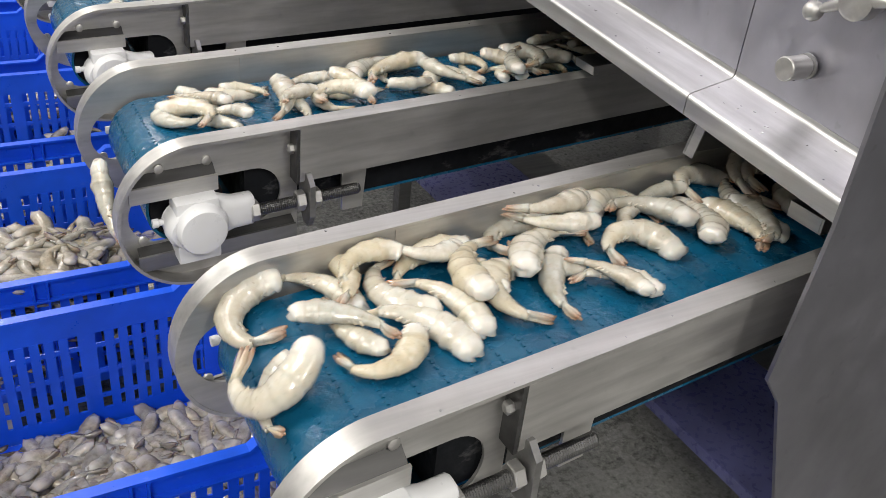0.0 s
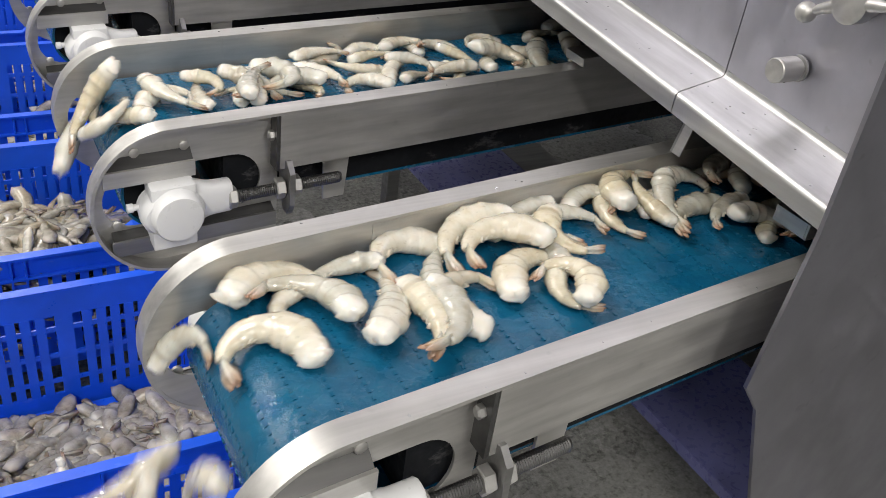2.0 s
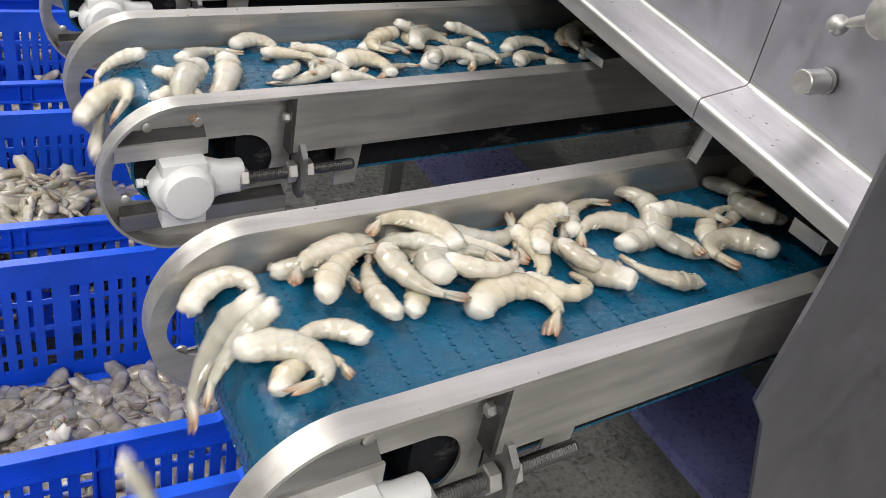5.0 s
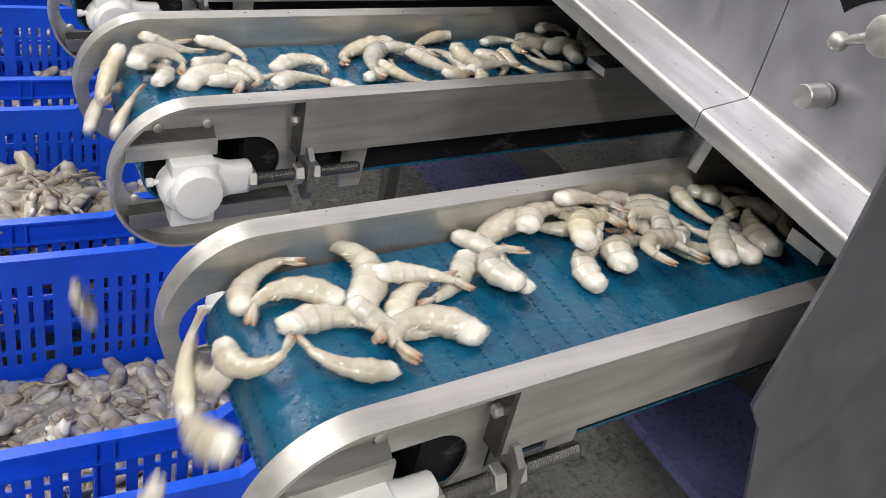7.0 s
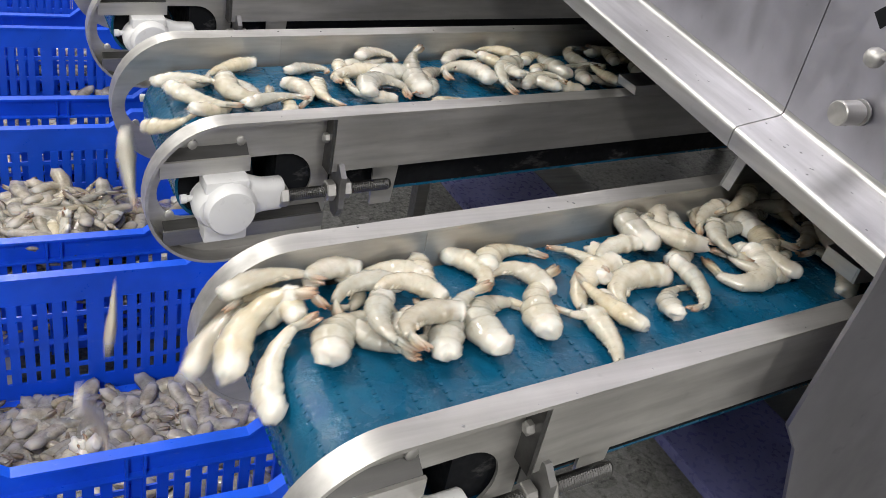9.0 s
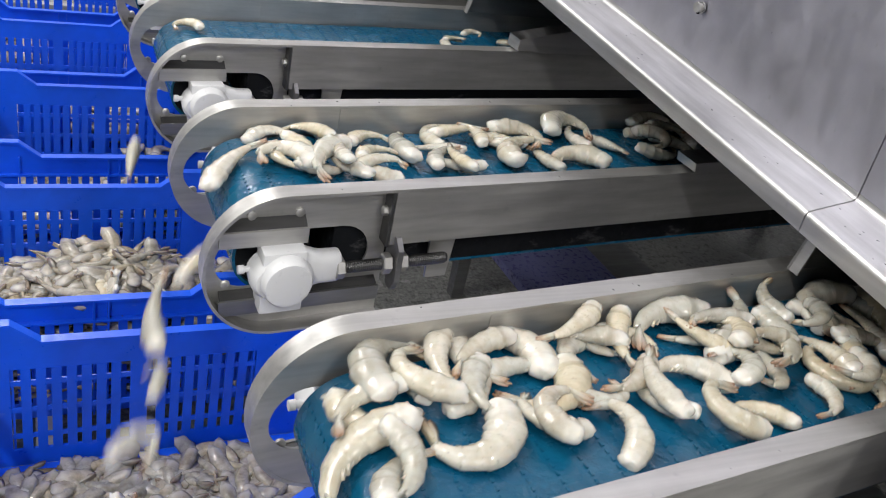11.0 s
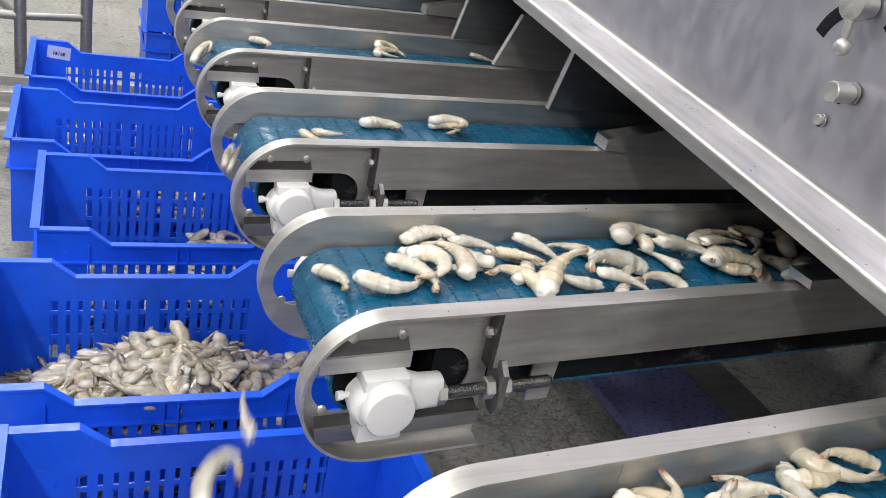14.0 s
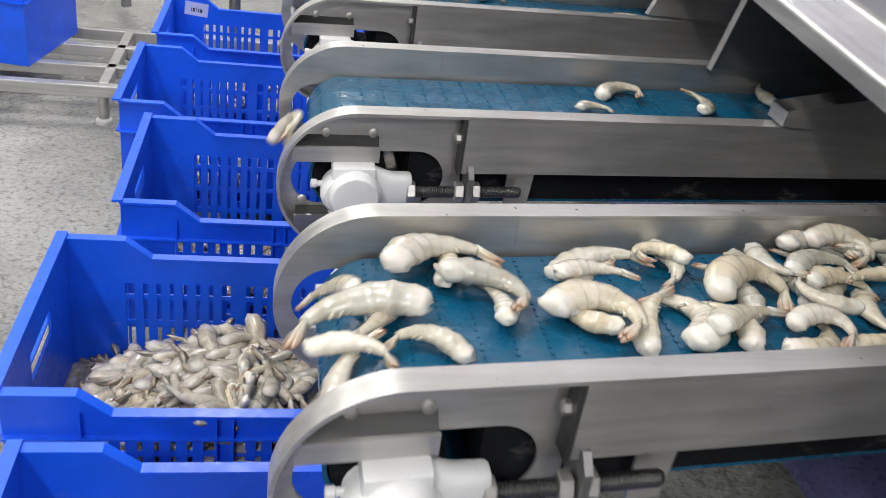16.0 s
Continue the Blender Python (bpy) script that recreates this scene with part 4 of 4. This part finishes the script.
BATCHES.append((0, [
    (1.685, 0.140, 41, 48, 103), (1.728, 0.128, 172, -215, 107), (1.730, 0.193, -20, 161, 72), (1.758, 0.142, -79, 93, 86),
    (1.776, 0.186, 152, -66, 72), (1.777, 0.112, -121, -79, 105), (1.791, 0.110, 77, 41, 72), (1.834, 0.098, -9, 111, 72),
    (1.841, 0.130, 20, 129, 72), (1.846, 0.179, 12, 125, 72), (1.893, 0.160, 79, 5, 113), (1.933, 0.112, 48, 87, 80),
    (1.937, 0.145, 160, -2, 72), (1.949, 0.097, 95, 59, 72), (1.963, 0.178, 3, 32, 80), (2.010, 0.163, 92, -42, 72),
    (2.044, 0.157, -59, 142, 104), (2.065, 0.121, 33, 144, 119),
]))
BATCHES.append((0, [
    (2.115, 0.095, -171, -144, 125), (2.126, 0.179, -7, 215, 125), (2.181, 0.134, -76, 34, 77), (2.236, 0.113, 9, -86, 88),
    (2.280, 0.134, -95, 174, 91), (2.309, 0.193, -33, 137, 88), (2.316, 0.147, 117, -126, 88), (2.356, 0.159, -36, 148, 72),
    (2.387, 0.103, 138, -158, 102), (2.391, 0.139, -36, 68, 72), (2.422, 0.141, -57, 52, 74), (2.450, 0.107, 42, 47, 115),
    (2.454, 0.170, -50, 63, 72), (2.498, 0.167, 148, -89, 72), (2.511, 0.074, -30, 78, 72), (2.514, 0.115, -164, -68, 125),
    (2.555, 0.083, 170, -122, 72), (2.576, 0.183, 14, 97, 122),
]))
BATCHES.append((0, [
    (2.609, 0.140, -44, 157, 100), (2.685, 0.103, -44, 203, 125), (2.692, 0.148, 0, 76, 75), (2.708, 0.183, 7, 84, 97),
    (2.727, 0.103, 61, 59, 88), (2.753, 0.103, 114, -214, 125), (2.758, 0.181, -168, -177, 74), (2.795, 0.088, 26, 29, 94),
    (2.822, 0.132, -10, 186, 125), (2.856, 0.074, -39, 175, 78), (2.858, 0.163, -70, -77, 72), (2.876, 0.114, 116, 105, 72),
    (2.902, 0.160, -1, 108, 80), (2.902, 0.065, 13, -8, 72), (2.904, 0.130, -13, 122, 72), (2.919, 0.193, -23, 161, 91),
    (2.920, 0.097, -90, -39, 72), (2.969, 0.185, -6, 215, 72),
]))
BATCHES.append((1, [
    (1.633, 0.079, -104, -18, 108), (1.698, 0.157, 179, -168, 75), (2.126, 0.112, 42, 162, 72), (2.147, 0.115, -4, 167, 58),
    (2.148, 0.114, -35, 185, 58), (2.249, 0.099, -35, -108, 63), (2.257, 0.094, -24, -130, 67), (2.372, 0.161, -37, 189, 108),
    (2.469, 0.158, -69, 198, 89), (2.479, 0.155, -64, 211, 108), (2.816, 0.112, -4, 155, 66), (2.869, 0.171, -9, 218, 101),
]))
BATCHES.append((2, [
    (1.738, 0.046, 6, 101, 58), (2.156, 0.181, -30, 193, 90), (2.255, 0.171, -71, 71, 85), (2.484, 0.158, -22, -83, 58),
    (2.515, 0.169, 14, 114, 93), (2.517, 0.188, -4, 208, 88), (2.720, 0.176, -30, 58, 68), (2.788, 0.191, 13, 176, 88),
]))


FILL = random.Random(5)


def fill_belt(b, s0, s1, step):
    s = s0
    while s < s1:
        BATCHES.append((b, [(s + FILL.uniform(-0.01, 0.01), FILL.uniform(0.06, 0.19), FILL.uniform(-180, 180), FILL.choice((-1, 1)) * FILL.uniform(15, 200), FILL.uniform(62, 92))]))
        s += step


fill_belt(-1, 2.10, 2.80, 0.0125)
fill_belt(0, 2.93, 3.10, 0.016)
fill_belt(1, -0.1, 1.5, 0.115)
fill_belt(2, -0.1, 1.6, 0.13)
fill_belt(1, 2.84, 3.1, 0.12)
fill_belt(2, 2.78, 3.1, 0.12)

def underlayer():
    """More shrimp lying under and beside the placed ones."""
    for b, rows in list(BATCHES):
        if b > 0:
            continue
        more = []
        for s, y, ang, bend, mm in rows:
            if FILL.random() < (0.6 if b == 0 else 0.38):
                more.append((s + FILL.uniform(-0.012, 0.012), min(max(y + FILL.uniform(-0.012, 0.014), 0.055), 0.19), ang + FILL.uniform(25, 155), FILL.choice((-1, 1)) * FILL.uniform(50, 150), FILL.uniform(72, 88)))
        BATCHES.insert(0, (b, more))


underlayer()
LANES = {}
SHRIMPS = []
pick = random.Random(21)
for b, rows in BATCHES:
    for s, y, ang, bend, mm in rows:
        lane = LANES.setdefault(b, [])
        z = BELT_TOP + 0.0090
        for s2, y2, z2 in lane:
            d = math.hypot(s - s2, y - y2)
            if d < 0.026:
                z = max(z, z2 + 0.0105 * (1 - d / 0.05))
        z = min(z, BELT_TOP + 0.036)
        lane.append((s, y, z))
        key = min(BENDS, key=lambda q: abs(q - max(50, 1.12 * abs(bend)))) * (1 if bend > 0 else -1)
        me, mf, ml = SHAPES[(key, pick.randint(0, 1))]
        ob = new("shrimp", me)
        ob.scale = (min(mm, 116) / 77 * (0.90 if b > 0 else 0.98 if b == 0 else 1.0),) * 3
        for nm, m in (("tail_fan", mf), ("leg_fringe", ml)):
            kid = new(nm, m)
            kid.parent = ob
        if mf.name:
            tagged(ob, "pale raw headless shrimp carried on the wet blue belt", "shrimp", "shrimp on the belts")
        SHRIMPS.append((ob, b, s, y, z, ang, pick.uniform(-14, 14), pick.uniform(-10, 10), pick.random()))


# ---- heaps of shrimp in the crates ----
def heap(k, level, count, seed):
    """level(x, y) in the crate's own -1..1 gives the heap's height over the crate's base."""
    rnd = random.Random(seed)
    cx, cy = CRATES[k][0] + CL / 2, CRATES[k][1] + CW / 2
    verts, faces, alongs = [], [], []
    shapes = [shrimp_shape(b, 12, 7, 5 + i) + (i,) for i, b in enumerate((60, -110, 150, -175, 205, 90))]
    hx, hy = CL / 2 - 0.022, CW / 2 - 0.022
    for n in range(count):
        body, along, end, ph, s, i = rnd.choice(shapes)
        u, v = rnd.uniform(-0.86, 0.86), rnd.uniform(-0.78, 0.78)
        top = level(u, v)
        yaw = rnd.uniform(0, 6.28)
        if rnd.random() < 0.42 and top > 0.07:
            if rnd.random() < 0.7:
                v, yaw = rnd.choice((-1.0, 1.0)), rnd.choice((0.0, 3.14)) + rnd.uniform(-0.2, 0.2)
            else:
                u, yaw = rnd.choice((-1.0, 1.0)), rnd.choice((1.57, 4.71)) + rnd.uniform(-0.2, 0.2)
            top = level(u, v)
            z = rnd.uniform(0.02, max(0.03, top))
        else:
            z = top - abs(rnd.gauss(0, 0.012)) + 0.004
        m = Matrix.Translation((u * hx, v * hy, max(z, 0.014))) @ Euler((rnd.uniform(-0.3, 0.3), rnd.uniform(-0.3, 0.3), yaw)).to_matrix().to_4x4() @ Matrix.Diagonal((1.15, 1.0, 0.80, 1)) @ Matrix.Scale(rnd.uniform(1.15, 1.5), 4)
        parts = [(body, along)] + [(r, [0.88, 0.91, 0.94, 0.97, 1.0]) for r in fan_lobes(end, ph, s, n)[:3]]
        for rings, al in parts:
            base, w = len(verts), len(rings[0])
            for r, uu in zip(rings, al):
                for p in r:
                    verts.append(tuple(m @ Vector(p)))
                    alongs.append(uu)
            for a in range(len(rings) - 1):
                for q in range(w):
                    q2 = (q + 1) % w
                    faces.append((base + a * w + q, base + a * w + q2, base + (a + 1) * w + q2, base + (a + 1) * w + q))
            faces.append(tuple(base + q for q in range(w))[::-1])
            faces.append(tuple(base + (len(rings) - 1) * w + q for q in range(w)))
    me = bpy.data.meshes.new("shrimp_heap")
    me.from_pydata(verts, [], faces)
    at = me.attributes.new("along", "FLOAT", "POINT")
    at.data.foreach_set("value", alongs)
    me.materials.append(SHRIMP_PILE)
    for p in me.polygons:
        p.use_smooth = True
    me.update()
    ob = new("shrimp_heap", me)
    ob.location = (cx, cy, BASE + 0.004)
    tagged(ob, "heap of raw shrimp, coloured grey as if shaded, lying in a blue crate", "shrimp heap", kind="stuff")


heap(0, lambda u, v: 0.10 - 0.05 * v, 440, 1)
heap(1, lambda u, v: max(0.002, 0.016 + 0.008 * math.cos(3 * u) - 0.040 * v), 320, 2)
heap(2, lambda u, v: max(0.02, 0.138 + 0.055 * math.exp(-((u - 0.1) / 0.42) ** 2) - 0.13 * max(v + 0.1, 0) ** 1.4 - 0.5 * max(-u - 0.62, 0) ** 1.3), 850, 3)
heap(3, lambda u, v: 0.03 + 0.045 * math.exp(-((u - 0.5) / 0.4) ** 2), 280, 4)
heap(4, lambda u, v: 0.03 + 0.03 * math.exp(-((u - 0.1) / 0.5) ** 2), 240, 5)
heap(5, lambda u, v: 0.02 + 0.02 * math.exp(-((u - 0.1) / 0.5) ** 2), 170, 6)
HEAP_TOP = {-1: 0.235, 0: 0.180, 1: 0.32, 2: 0.19}

# ---- raised dashes across the belts ----
DASHES = []


def dash_row(seed):
    rnd = random.Random(seed)
    bm = bmesh.new()
    y = N_IN + 0.012
    while y < F_IN - 0.012:
        box(bm, -0.0011 + rnd.uniform(-.0004, .0004), 0.0011, y, y + 0.0042, -0.0006, 0.0007)
        y += 0.0078
    return bm


def belt_dashes():
    kinds = []
    for conv in [o for o in bpy.data.objects if o.name.startswith("belt_conveyor")]:
        b = round(conv.location[1] / PITCH)
        if b > 1:
            continue
        for k in range(126):
            s = -0.15 + 0.0245 * k
            if not kinds:
                ob = part("belt_ridge", dash_row(3), BELT, conv)
                kinds.append(ob)
            else:
                ob = shared("belt_ridge", kinds[0], conv, Matrix.Identity(4))
            ob["kind"] = "stuff"
            DASHES.append((ob, s))


belt_dashes()


# ---- movement ----
def on_belt(x, z_over):
    """Place and turn of a point of the belt at run length x: flat, then round the end roller."""
    if x >= ROLL_X:
        return x, MID_Z + ROLL_R + z_over, 0.0
    a = (ROLL_X - x) / ROLL_R
    if a <= math.pi:
        r = ROLL_R + z_over
        return ROLL_X - r * math.sin(a), MID_Z + r * math.cos(a), a
    run = ROLL_X + (a - math.pi) * ROLL_R
    return run, min(RETURN_Z, MID_Z - ROLL_R + 0.15 * (run - ROLL_X)) + 0.0035, math.pi


def move_dash(ob, s):
    times = {0.0, 16.0}
    t_edge = (s - ROLL_X) / SPEED
    turn = math.pi * ROLL_R / SPEED
    for k in range(7):
        t = t_edge + turn * k / 6
        if 0 < t < 16:
            times.add(round(t * FPS) / FPS)
    for t in (t_edge - 0.5, t_edge + turn + 0.5):
        if 0 < t < 16:
            times.add(round(t * FPS) / FPS)
    rows = []
    for t in sorted(times):
        x, z, a = on_belt(s - SPEED * t, 0.0002)
        rows.append((t, Matrix.Translation((x, SKEW * x, z)) @ Matrix.Rotation(-a, 4, "Y")))
    walk(ob, rows)


def move_shrimp(ob, b, s, y, z, ang, roll, tip, luck):
    over = z - BELT_TOP
    base_y = PITCH * b + y
    own = Euler((radians(roll), radians(tip), radians(ang))).to_matrix().to_4x4()
    leave = radians(36 + 30 * luck)
    t_edge = (s - ROLL_X) / SPEED
    t_off = t_edge + leave * ROLL_R / SPEED
    def ride(t):
        x, zz, a = on_belt(s - SPEED * t, over)
        return Matrix.Translation((x, base_y + SKEW * x, zz)) @ Matrix.Rotation(-a, 4, "Y") @ own
    rows = [(0.0, ride(0.0))] if t_off > 0.02 else []
    for t in (t_edge - 0.6, t_edge - 0.1, t_edge + 0.12, t_edge + 0.24, t_off):
        if 0.04 < t < 15.96 and t <= t_off:
            rows.append((t, ride(t)))
    if t_off < 16:
        x0, z0, a0 = on_belt(s - SPEED * t_off, over)
        vx, vz = -SPEED * 1.9 * math.cos(a0) - 0.05, -SPEED * 1.5 * math.sin(a0)
        floor_z = HEAP_TOP.get(b, 0.25) - 0.012 + 0.008 * luck
        drop = z0 - floor_z
        fall = (vz + math.sqrt(vz * vz + 19.6 * drop)) / 9.8
        spin = (luck - 0.35) * 2.2
        edge = CRATES[b + 1][1]
        y_off = base_y + SKEW * x0
        y_down = min(max(y_off + 0.01, edge + 0.045), edge + CW - 0.045)
        for f in (0.3, 0.55, 0.8, 1.0):
            dt = fall * f
            m = Matrix.Translation((x0 + vx * dt, y_off + (y_down - y_off) * f, z0 + vz * dt - 4.9 * dt * dt)) @ Matrix.Rotation(-a0 - spin * f, 4, "Y") @ own
            t = t_off + dt
            if t < 0.02 and f < 1.0:
                continue
            if t < 16:
                rows.append((max(t, 0.0), m))
            elif rows[-1][0] < 16:
                rows.append((16.0, m))
        if rows[-1][0] < 15.9:
            rows.append((16.0, rows[-1][1]))
    else:
        rows.append((16.0, ride(16.0)))
    clean = []
    for t, m in rows:
        if clean and frame(t) <= frame(clean[-1][0]):
            continue
        clean.append((t, m))
    if frame(clean[0][0]) > 1:
        clean.insert(0, (0.0, clean[0][1]))
    if len(clean) == 1:
        clean.append((16.0, clean[0][1]))
    walk(ob, clean)


def motions():
    for row in SHRIMPS:
        move_shrimp(*row)
    for ob, s in DASHES:
        move_dash(ob, s)


motions()
